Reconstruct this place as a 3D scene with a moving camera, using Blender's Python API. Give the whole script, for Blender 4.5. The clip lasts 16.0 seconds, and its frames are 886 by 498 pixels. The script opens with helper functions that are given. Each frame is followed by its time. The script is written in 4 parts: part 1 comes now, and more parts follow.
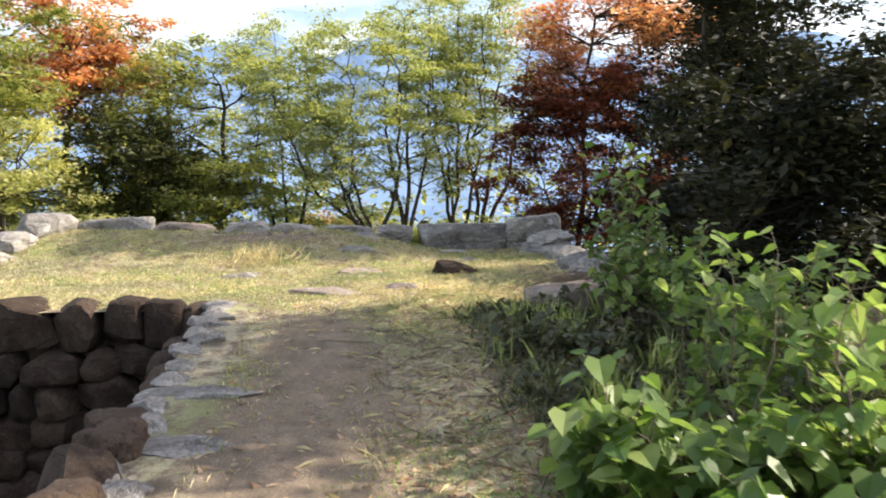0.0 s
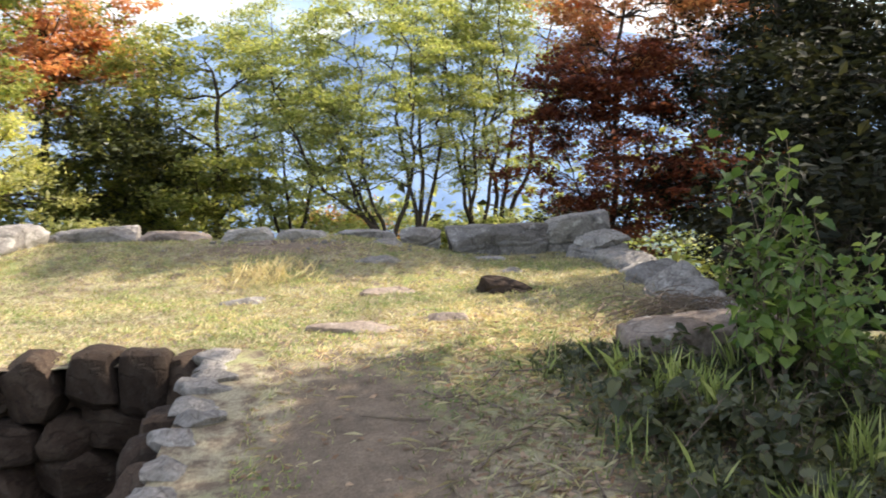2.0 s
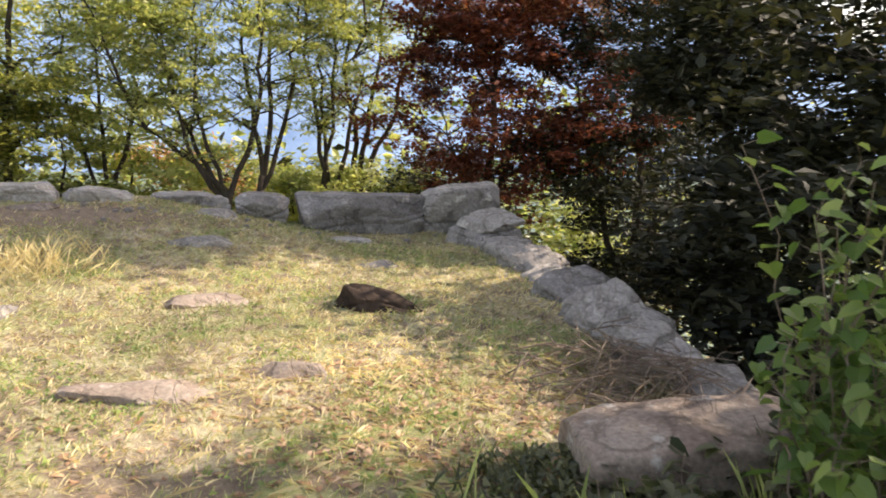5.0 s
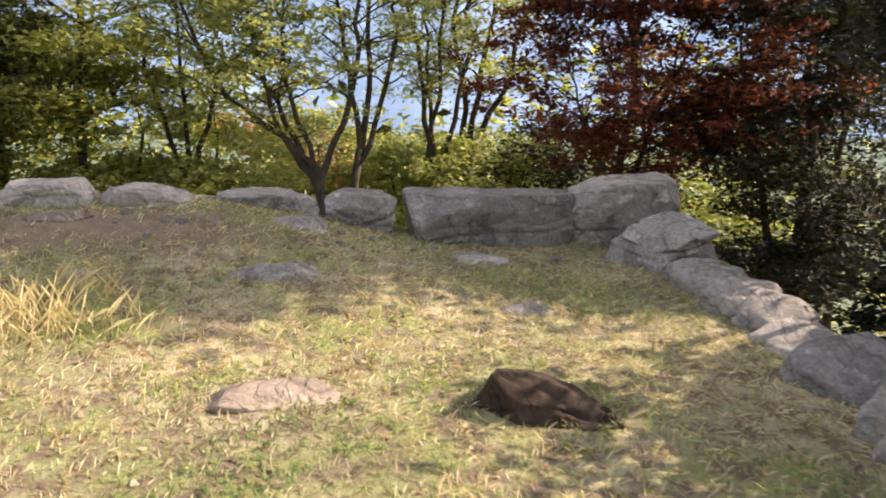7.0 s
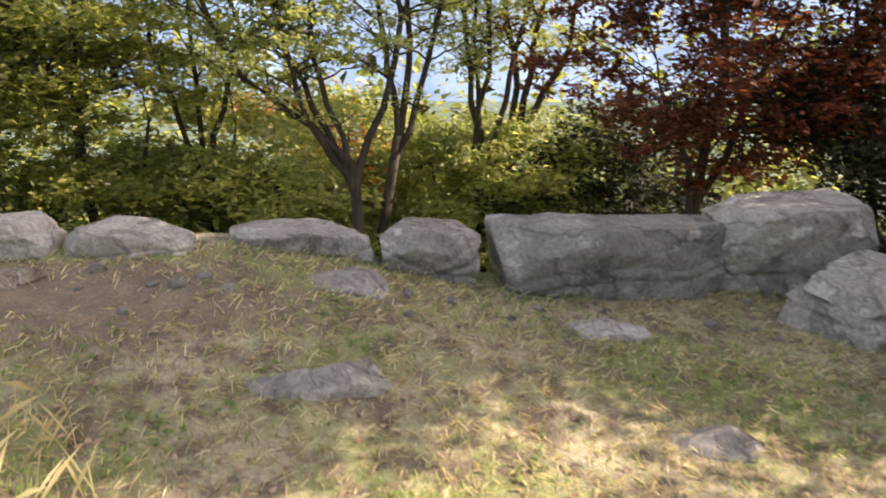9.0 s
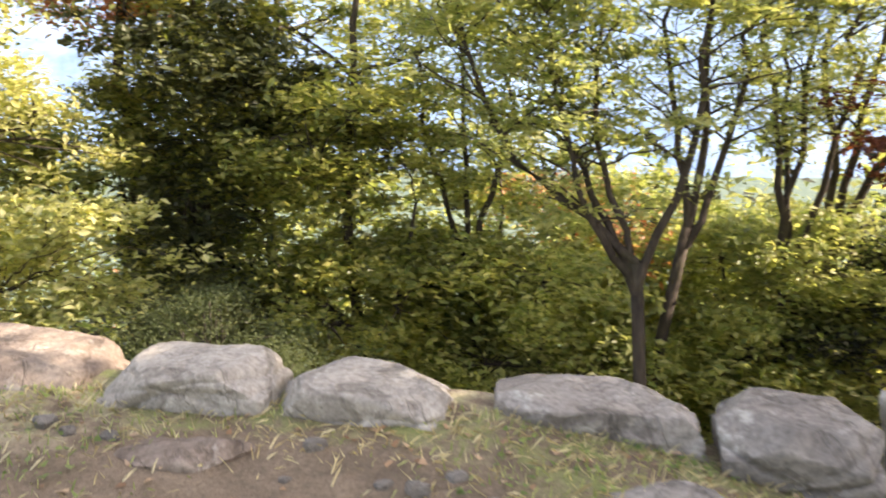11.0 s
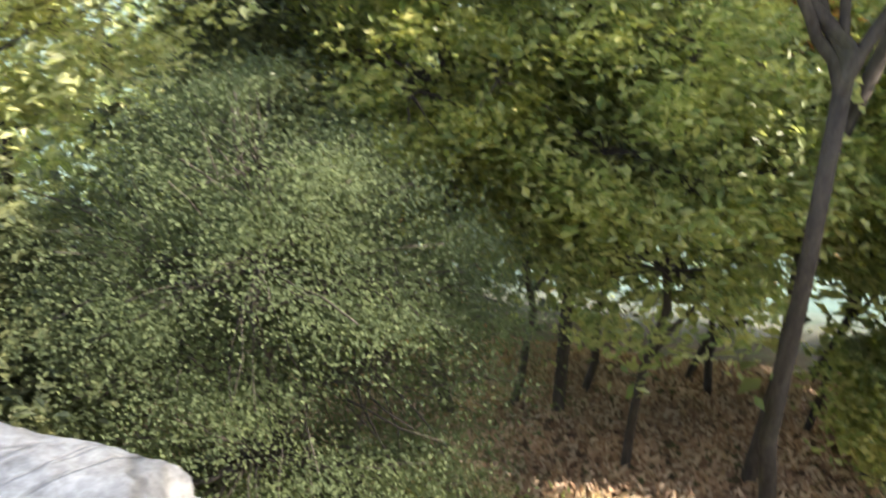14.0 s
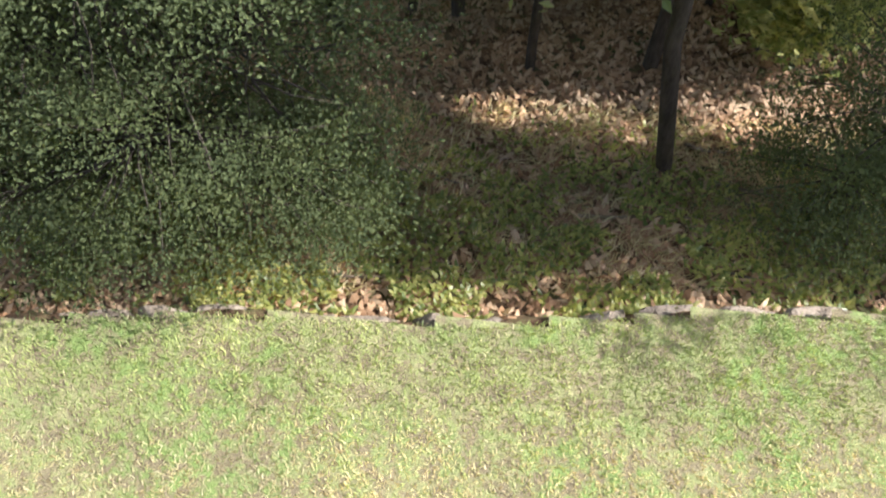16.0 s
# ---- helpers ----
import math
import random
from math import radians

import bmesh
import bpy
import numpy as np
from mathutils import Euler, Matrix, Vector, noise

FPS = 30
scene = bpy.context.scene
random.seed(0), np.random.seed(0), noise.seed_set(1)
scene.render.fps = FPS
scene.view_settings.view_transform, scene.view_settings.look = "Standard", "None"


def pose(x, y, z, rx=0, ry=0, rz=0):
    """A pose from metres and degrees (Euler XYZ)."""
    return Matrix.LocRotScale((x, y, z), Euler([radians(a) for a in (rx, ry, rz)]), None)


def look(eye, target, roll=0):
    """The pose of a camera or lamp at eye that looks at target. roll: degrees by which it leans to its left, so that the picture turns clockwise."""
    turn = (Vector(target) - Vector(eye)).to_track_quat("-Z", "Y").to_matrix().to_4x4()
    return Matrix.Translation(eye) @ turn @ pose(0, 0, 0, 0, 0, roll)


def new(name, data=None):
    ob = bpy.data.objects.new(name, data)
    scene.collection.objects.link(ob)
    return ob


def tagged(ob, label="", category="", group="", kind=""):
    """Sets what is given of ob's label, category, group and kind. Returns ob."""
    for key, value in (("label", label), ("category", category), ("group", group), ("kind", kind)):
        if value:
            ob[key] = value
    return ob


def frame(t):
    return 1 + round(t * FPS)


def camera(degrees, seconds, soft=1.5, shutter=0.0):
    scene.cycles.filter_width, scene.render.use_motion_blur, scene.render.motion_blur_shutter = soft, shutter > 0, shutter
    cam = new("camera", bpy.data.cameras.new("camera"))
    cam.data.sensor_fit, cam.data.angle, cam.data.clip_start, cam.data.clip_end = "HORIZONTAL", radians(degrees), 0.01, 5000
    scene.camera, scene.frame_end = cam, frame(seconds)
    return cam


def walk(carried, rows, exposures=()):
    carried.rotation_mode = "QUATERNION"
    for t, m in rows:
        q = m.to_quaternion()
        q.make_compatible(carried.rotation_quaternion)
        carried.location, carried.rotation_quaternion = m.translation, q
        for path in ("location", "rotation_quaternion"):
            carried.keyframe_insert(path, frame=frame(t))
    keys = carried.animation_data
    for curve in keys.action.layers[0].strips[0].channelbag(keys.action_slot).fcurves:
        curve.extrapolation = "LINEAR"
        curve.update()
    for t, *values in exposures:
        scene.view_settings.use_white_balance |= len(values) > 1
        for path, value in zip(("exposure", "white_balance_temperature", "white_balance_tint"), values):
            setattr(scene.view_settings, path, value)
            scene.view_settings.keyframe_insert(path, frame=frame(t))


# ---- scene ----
cam = camera(58.0, 16.0, soft=1.9, shutter=0.4)
PATH = [
    (0, (-0.558, 1.258, 1.131), (-0.309, 3.235, 0.954), -0.6),
    (0.5, (-0.61, 1.675, 1.156), (-0.401, 3.657, 0.995), -0.9),
    (1, (-0.725, 2.193, 1.172), (-0.548, 4.178, 1.006), -1.1),
    (1.5, (-0.779, 2.636, 1.221), (-0.6, 4.618, 1.028), -1.5),
    (2, (-0.799, 3.079, 1.271), (-0.547, 5.051, 1.057), -1.9),
    (2.5, (-0.846, 3.492, 1.331), (-0.44, 5.438, 1.108), -1.7),
    (3, (-0.85, 3.888, 1.386), (-0.304, 5.798, 1.16), -1.0),
    (5.5, (-0.392, 5.871, 1.49), (0.211, 7.737, 1.094), 3.1),
    (6, (-0.31, 6.496, 1.485), (0.205, 8.385, 1.076), 2.9),
    (6.5, (-0.301, 7.129, 1.48), (0.143, 9.03, 1.046), 2.2),
    (7, (-0.316, 7.689, 1.522), (0.073, 9.59, 1.037), 2.0),
    (7.5, (-0.341, 8.205, 1.519), (0.032, 10.097, 0.988), 1.1),
    (8, (-0.346, 8.685, 1.602), (0.025, 10.551, 0.983), 1.5),
    (10.3, (-0.527, 10.543, 1.46), (-0.502, 12.494, 1.022), 1.0),
    (10.5, (-0.537, 10.625, 1.475), (-0.613, 12.578, 1.049), 0.7),
    (11, (-0.582, 11.062, 1.545), (-0.878, 13.0, 1.15), 0.2),
    (11.5, (-0.67, 11.482, 1.557), (-1.088, 13.398, 1.167), -0.7),
    (12, (-0.672, 11.774, 1.596), (-1.141, 13.674, 1.181), 0.2),
    (12.5, (-0.763, 12.153, 1.602), (-1.288, 14.016, 1.099), -0.1),
    (13, (-0.902, 12.566, 1.529), (-1.506, 14.386, 0.961), -0.9),
]


def aim(t, x, y, z, pitch, left, roll=0.0):
    """A row of the path from the angles of view, in degrees."""
    p, a = radians(pitch), radians(left)
    way = Vector((-math.sin(a) * math.cos(p), math.cos(a) * math.cos(p), math.sin(p)))
    eye = Vector((x, y, z))
    return t, tuple(eye), tuple(eye + 2 * way), roll


PATH += [
    aim(13.5, -0.97, 12.99, 1.54, -25.0, 20.8),
    aim(14.0, -1.02, 13.33, 1.55, -32.1, 16.4),
    aim(14.5, -1.06, 13.60, 1.55, -43.4, 10.6),
    aim(15.0, -1.08, 13.86, 1.56, -52.8, 7.2),
    aim(15.5, -1.10, 13.97, 1.56, -57.3, 6.6),
    aim(16.0, -1.10, 14.04, 1.56, -61.6, 6.8),
]
walk(cam, [(t, look(e, g, r)) for t, e, g, r in PATH],
     exposures=[(0, 0.9, 6800, 14), (3, 0.95, 7000, 16), (8.0, 0.92, 7700, 21), (10.3, 1.48, 7700, 20), (12, 1.7, 7500, 18), (13, 1.85, 7100, 16), (13.5, 1.9, 6700, 13), (14, 2.1, 6500, 12), (14.5, 2.4, 6350, 12), (15, 2.1, 6200, 11), (15.5, 1.8, 6100, 10), (16, 1.35, 6000, 10)])

# ---- light ----
SUN_EL, SUN_AZ = 37.0, 86.0  # degrees above the horizon; degrees clockwise from +y
world = bpy.data.worlds.new("sky")
scene.world = world
world.use_nodes = True
sky = world.node_tree.nodes.new("ShaderNodeTexSky")
sky.sky_type, sky.sun_disc = "NISHITA", False
sky.sun_elevation, sky.sun_rotation = radians(SUN_EL), radians(SUN_AZ)
sky.air_density, sky.dust_density = 1.0, 1.5
background = world.node_tree.nodes["Background"]
background.inputs[1].default_value = 0.15
wn, wl = world.node_tree.nodes, world.node_tree.links
way_up = wn.new("ShaderNodeTexCoord")
squash = wn.new("ShaderNodeMapping")
squash.inputs["Scale"].default_value = (1.6, 1.6, 5.0)
wl.new(way_up.outputs["Generated"], squash.inputs["Vector"])
cloud = wn.new("ShaderNodeTexNoise")
cloud.inputs["Scale"].default_value, cloud.inputs["Detail"].default_value = 2.2, 7
wl.new(squash.outputs[0], cloud.inputs["Vector"])
veil = wn.new("ShaderNodeValToRGB")
veil.color_ramp.elements[0].position, veil.color_ramp.elements[1].position = 0.48, 0.72
wl.new(cloud.outputs[0], veil.inputs[0])
blend = wn.new("ShaderNodeMix")
blend.data_type = "RGBA"
blend.inputs[7].default_value = (7.5, 7.4, 7.2, 1)
wl.new(veil.outputs[0], blend.inputs[0])
wl.new(sky.outputs[0], blend.inputs[6])
wl.new(blend.outputs[2], background.inputs[0])
sun = new("sun", bpy.data.lights.new("sun", "SUN"))
sun.data.energy, sun.data.angle, sun.data.color = 5.0, radians(0.5), (1.0, 0.93, 0.82)
s_way = Vector((math.sin(radians(SUN_AZ)) * math.cos(radians(SUN_EL)),
                math.cos(radians(SUN_AZ)) * math.cos(radians(SUN_EL)), math.sin(radians(SUN_EL))))
sun.matrix_world = look(s_way * 60, (0, 0, 0))


# ---- materials ----
def material(name, rough=0.9):
    m = bpy.data.materials.new(name)
    m.use_nodes = True
    n, l = m.node_tree.nodes, m.node_tree.links
    b = n["Principled BSDF"]
    b.inputs["Roughness"].default_value = rough
    b.inputs["Specular IOR Level"].default_value = 0.25
    return m, n, l, b


def ramp(n, stops):
    r = n.new("ShaderNodeValToRGB")
    e = r.color_ramp.elements
    while len(e) < len(stops):
        e.new(0.5)
    for k, (p, c) in zip(e, stops):
        k.position, k.color = p, (*c, 1)
    return r


def noise_tex(n, l, coord, scale, detail=6, rough=0.6):
    t = n.new("ShaderNodeTexNoise")
    t.inputs["Scale"].default_value, t.inputs["Detail"].default_value = scale, detail
    t.inputs["Roughness"].default_value = rough
    l.new(coord, t.inputs["Vector"])
    return t


def mix(n, l, fac, a, b, mode="MIX"):
    m = n.new("ShaderNodeMix")
    m.data_type, m.blend_type = "RGBA", mode
    for slot, v in ((0, fac), (6, a), (7, b)):
        if isinstance(v, (int, float)):
            m.inputs[slot].default_value = v
        elif isinstance(v, tuple):
            m.inputs[slot].default_value = (*v, 1)
        else:
            l.new(v, m.inputs[slot])
    return m.outputs[2]


def bump(n, l, b, height, strength, distance):
    k = n.new("ShaderNodeBump")
    k.inputs["Strength"].default_value, k.inputs["Distance"].default_value = strength, distance
    l.new(height, k.inputs["Height"])
    l.new(k.outputs[0], b.inputs["Normal"])


def rock_material(name, dark, mid, pale, lichen, tint=0.25):
    m, n, l, b = material(name, 0.88)
    co = n.new("ShaderNodeTexCoord").outputs["Object"]
    big, fine = noise_tex(n, l, co, 2.6, 8, 0.65), noise_tex(n, l, co, 38, 6, 0.7)
    col = ramp(n, [(0.3, dark), (0.5, mid), (0.72, pale)])
    l.new(big.outputs[0], col.inputs[0])
    grain = ramp(n, [(0.3, (0.55, 0.55, 0.55)), (0.7, (1.2, 1.2, 1.2))])
    l.new(fine.outputs[0], grain.inputs[0])
    c = mix(n, l, 1.0, col.outputs[0], grain.outputs[0], "MULTIPLY")
    spots = noise_tex(n, l, co, 7, 5, 0.7)
    cut = ramp(n, [(0.58, (0, 0, 0)), (0.68, (1, 1, 1))])
    l.new(spots.outputs[0], cut.inputs[0])
    c = mix(n, l, cut.outputs[0], c, lichen)
    wave = n.new("ShaderNodeTexWave")
    wave.inputs["Scale"].default_value, wave.inputs["Distortion"].default_value = 1.3, 22.0
    wave.inputs["Detail"].default_value = 5
    wave.bands_direction = "Z"
    l.new(co, wave.inputs["Vector"])
    seam = ramp(n, [(0.0, (0.45, 0.43, 0.4)), (0.10, (1, 1, 1))])
    l.new(wave.outputs["Fac"], seam.inputs[0])
    c = mix(n, l, 0.55, c, seam.outputs[0], "MULTIPLY")
    line = noise_tex(n, l, co, 1.6, 5, 0.55)
    line.inputs["Distortion"].default_value = 0.8
    crack = ramp(n, [(0.490, (1, 1, 1)), (0.498, (0.25, 0.23, 0.2)), (0.502, (0.25, 0.23, 0.2)), (0.508, (1, 1, 1))])
    l.new(line.outputs[0], crack.inputs[0])
    c = mix(n, l, 0.32, c, crack.outputs[0], "MULTIPLY")
    own = n.new("ShaderNodeObjectInfo").outputs["Random"]
    shade = ramp(n, [(0, (1 - tint,) * 3), (1, (1 + tint * 0.5, 1 + tint * 0.45, 1 + tint * 0.35))])
    l.new(own, shade.inputs[0])
    c = mix(n, l, 1.0, c, shade.outputs[0], "MULTIPLY")
    l.new(c, b.inputs["Base Color"])
    h = mix(n, l, 0.5, big.outputs[0], fine.outputs[0])
    h = mix(n, l, 0.4, h, seam.outputs[0])
    h = mix(n, l, 0.2, h, crack.outputs[0])
    bump(n, l, b, h, 0.9, 0.03)
    return m


ROCK = rock_material("grey_granite", (0.18, 0.17, 0.155), (0.33, 0.31, 0.285), (0.47, 0.45, 0.41), (0.52, 0.51, 0.47))
ROCK_PALE = rock_material("pale_granite", (0.26, 0.245, 0.22), (0.38, 0.36, 0.325), (0.48, 0.46, 0.42), (0.51, 0.50, 0.465))
ROCK_BROWN = rock_material("brown_granite", (0.20, 0.15, 0.12), (0.34, 0.28, 0.23), (0.46, 0.40, 0.34), (0.50, 0.47, 0.42))
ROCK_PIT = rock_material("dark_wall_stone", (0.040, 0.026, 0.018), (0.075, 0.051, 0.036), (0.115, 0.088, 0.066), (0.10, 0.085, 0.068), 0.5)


def ground_material(name, bare, dry, green, bare_shape):
    """Soil, dead grass and short green growth in patches; bare_shape: (x, y, radius x, radius y) of a trodden place."""
    m, n, l, b = material(name, 0.95)
    co = n.new("ShaderNodeNewGeometry").outputs["Position"]
    patch, mid, fine = noise_tex(n, l, co, 0.9, 6, 0.6), noise_tex(n, l, co, 6, 8, 0.7), noise_tex(n, l, co, 60, 6, 0.75)
    split = ramp(n, [(0.42, dry), (0.58, green)])
    l.new(patch.outputs[0], split.inputs[0])
    soil = ramp(n, [(0.3, tuple(v * 0.62 for v in bare)), (0.7, tuple(min(1, v * 1.25) for v in bare))])
    l.new(mid.outputs[0], soil.inputs[0])
    c = split.outputs[0]
    holes = ramp(n, [(0.44, (1, 1, 1)), (0.56, (0, 0, 0))])
    l.new(mid.outputs[0], holes.inputs[0])
    c = mix(n, l, holes.outputs[0], c, soil.outputs[0])
    for x, y, rx, ry in bare_shape:
        mp = n.new("ShaderNodeMapping")
        mp.inputs["Location"].default_value = (-x / rx, -y / ry, 0)
        mp.inputs["Scale"].default_value = (1 / rx, 1 / ry, 0)
        l.new(co, mp.inputs["Vector"])
        ln = n.new("ShaderNodeVectorMath")
        ln.operation = "LENGTH"
        l.new(mp.outputs[0], ln.inputs[0])
        add = n.new("ShaderNodeMath")
        add.operation = "MULTIPLY_ADD"
        add.inputs[1].default_value = 0.9
        l.new(mid.outputs[0], add.inputs[0])
        l.new(ln.outputs["Value"], add.inputs[2])
        edge = ramp(n, [(0.0, (1, 1, 1)), (0.78, (1, 1, 1)), (1.0, (0, 0, 0))])
        half = n.new("ShaderNodeMath")
        half.operation = "MULTIPLY"
        half.inputs[1].default_value = 0.68
        l.new(add.outputs[0], half.inputs[0])
        l.new(half.outputs[0], edge.inputs[0])
        c = mix(n, l, edge.outputs[0], c, soil.outputs[0])
    grain = ramp(n, [(0.25, (0.5, 0.5, 0.5)), (0.75, (1.35, 1.35, 1.35))])
    l.new(fine.outputs[0], grain.inputs[0])
    c = mix(n, l, 1.0, c, grain.outputs[0], "MULTIPLY")
    l.new(c, b.inputs["Base Color"])
    h = mix(n, l, 0.5, mid.outputs[0], fine.outputs[0])
    bump(n, l, b, h, 1.0, 0.03)
    return m


TURF = ground_material("terrace_turf", (0.29, 0.225, 0.16), (0.52, 0.46, 0.31), (0.29, 0.32, 0.13),
                       [(-0.75, 5.2, 0.75, 4.2), (1.5, 5.4, 1.3, 2.9), (-1.5, 13.2, 1.3, 0.55)])


def far_wooded(m):
    """Beyond the near slope the ground is covered by woods."""
    n, l = m.node_tree.nodes, m.node_tree.links
    b = n["Principled BSDF"]
    near_colour = b.inputs["Base Color"].links[0].from_socket
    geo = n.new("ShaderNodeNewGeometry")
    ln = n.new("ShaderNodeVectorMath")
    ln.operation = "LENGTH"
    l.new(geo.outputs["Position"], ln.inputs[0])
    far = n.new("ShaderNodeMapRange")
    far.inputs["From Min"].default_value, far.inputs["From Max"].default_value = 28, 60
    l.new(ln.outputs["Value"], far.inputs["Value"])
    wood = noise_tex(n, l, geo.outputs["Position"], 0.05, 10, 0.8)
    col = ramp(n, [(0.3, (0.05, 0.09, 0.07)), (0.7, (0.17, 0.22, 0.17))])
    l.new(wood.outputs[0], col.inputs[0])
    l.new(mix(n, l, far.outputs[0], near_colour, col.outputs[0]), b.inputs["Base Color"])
    return m


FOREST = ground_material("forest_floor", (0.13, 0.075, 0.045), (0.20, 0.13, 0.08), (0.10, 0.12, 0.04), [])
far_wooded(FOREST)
LAWN = ground_material("lower_lawn", (0.30, 0.25, 0.16), (0.34, 0.34, 0.17), (0.22, 0.30, 0.10), [])


def leaf_material(name, colours, gloss=0.45, through_it=0.5, patch=0.8):
    """Thin leaves: some light goes through them; each leaf takes its own shade."""
    m = bpy.data.materials.new(name)
    m.use_nodes = True
    n, l = m.node_tree.nodes, m.node_tree.links
    b = n["Principled BSDF"]
    geo = n.new("ShaderNodeNewGeometry")
    col = ramp(n, [(k / (len(colours) - 1), c) for k, c in enumerate(colours)])
    l.new(geo.outputs["Random Per Island"], col.inputs[0])
    wide = noise_tex(n, l, geo.outputs["Position"], patch, 3)
    shade = ramp(n, [(0.35, (0.7, 0.72, 0.7)), (0.65, (1.2, 1.15, 1.0))])
    l.new(wide.outputs[0], shade.inputs[0])
    c = mix(n, l, 1.0, col.outputs[0], shade.outputs[0], "MULTIPLY")
    l.new(c, b.inputs["Base Color"])
    b.inputs["Roughness"].default_value = gloss
    b.inputs["Specular IOR Level"].default_value = 0.4
    tr = n.new("ShaderNodeBsdfTranslucent")
    warm = mix(n, l, 1.0, c, (1.4, 1.4, 0.85), "MULTIPLY")
    l.new(warm, tr.inputs["Color"])
    ms = n.new("ShaderNodeMixShader")
    ms.inputs[0].default_value = through_it
    l.new(b.outputs[0], ms.inputs[1])
    l.new(tr.outputs[0], ms.inputs[2])
    l.new(ms.outputs[0], n["Material Output"].inputs[0])
    return m


LEAF_AIRY = leaf_material("airy_leaves", [(0.20, 0.265, 0.10), (0.36, 0.40, 0.175), (0.54, 0.545, 0.28)], 0.4, 0.55)
LEAF_OLIVE = leaf_material("olive_leaves", [(0.13, 0.18, 0.06), (0.30, 0.33, 0.12), (0.50, 0.49, 0.21)], 0.36, 0.55)
# Near-black tones: the shade of backlit crowns is put into the leaf colour.
LEAF_DARK = leaf_material("backlit_dark_leaves", [(0.014, 0.019, 0.011), (0.028, 0.033, 0.018), (0.055, 0.055, 0.026)], 0.7, 0.18)
# Red leaves darkened: the lower crown's shade is in the colour.
LEAF_SHADED_RED = leaf_material("shaded_red_leaves", [(0.075, 0.025, 0.020), (0.18, 0.052, 0.036), (0.32, 0.105, 0.062)], 0.6, 0.4)
LEAF_ORANGE = leaf_material("orange_leaves", [(0.40, 0.16, 0.10), (0.64, 0.30, 0.18), (0.70, 0.46, 0.28)], 0.5, 0.5)
LEAF_YELLOW = leaf_material("yellow_leaves", [(0.28, 0.33, 0.13), (0.50, 0.51, 0.25), (0.70, 0.68, 0.40)], 0.45, 0.5)
# Darker copy of the green leaves; weeds and understorey have shade in their colour.
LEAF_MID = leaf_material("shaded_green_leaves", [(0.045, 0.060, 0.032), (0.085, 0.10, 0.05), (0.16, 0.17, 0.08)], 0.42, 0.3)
LEAF_GREEN = leaf_material("green_leaves", [(0.09, 0.17, 0.05), (0.19, 0.29, 0.09), (0.34, 0.43, 0.17)], 0.36, 0.48)
LEAF_GREY = leaf_material("grey_green_leaves", [(0.092, 0.120, 0.062), (0.112, 0.142, 0.072), (0.135, 0.162, 0.080)], 0.9, 0.5, 3.5)
GRASS_GREEN = leaf_material("green_grass", [(0.18, 0.24, 0.085), (0.32, 0.39, 0.15), (0.49, 0.53, 0.26)], 0.6, 0.35)
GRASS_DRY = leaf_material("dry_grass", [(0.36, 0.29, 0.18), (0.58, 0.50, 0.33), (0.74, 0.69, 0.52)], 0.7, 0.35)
# Brown litter toned paler, to make up for sunlight missing on the slope.
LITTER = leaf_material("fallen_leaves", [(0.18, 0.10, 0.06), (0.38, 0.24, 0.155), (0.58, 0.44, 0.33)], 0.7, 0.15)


def bark_material(name, dark, pale):
    m, n, l, b = material(name, 0.92)
    co = n.new("ShaderNodeTexCoord").outputs["Object"]
    mp = n.new("ShaderNodeMapping")
    mp.inputs["Scale"].default_value = (1, 1, 0.25)
    l.new(co, mp.inputs["Vector"])
    a, f = noise_tex(n, l, mp.outputs[0], 14, 8, 0.7), noise_tex(n, l, co, 2.0, 4)
    col = ramp(n, [(0.3, dark), (0.7, pale)])
    l.new(a.outputs[0], col.inputs[0])
    moss = ramp(n, [(0.5, (1, 1, 1)), (0.7, (0.75, 0.85, 0.6))])
    l.new(f.outputs[0], moss.inputs[0])
    l.new(mix(n, l, 1.0, col.outputs[0], moss.outputs[0], "MULTIPLY"), b.inputs["Base Color"])
    bump(n, l, b, a.outputs[0], 0.8, 0.02)
    return m


BARK = bark_material("grey_brown_bark", (0.03, 0.024, 0.02), (0.10, 0.082, 0.066))
TWIG = bark_material("dead_wood", (0.12, 0.085, 0.06), (0.30, 0.24, 0.19))


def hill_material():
    m, n, l, b = material("haze_blue_mountain", 1.0)
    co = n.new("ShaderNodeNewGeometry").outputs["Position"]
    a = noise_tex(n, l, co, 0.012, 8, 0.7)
    # the valley's haze is painted in as blue
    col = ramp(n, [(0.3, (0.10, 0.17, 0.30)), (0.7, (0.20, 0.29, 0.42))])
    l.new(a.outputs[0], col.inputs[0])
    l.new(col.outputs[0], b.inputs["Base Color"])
    # the ridge glows a little, standing in for light scattered by haze
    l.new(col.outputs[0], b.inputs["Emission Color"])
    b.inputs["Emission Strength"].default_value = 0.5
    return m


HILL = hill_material()


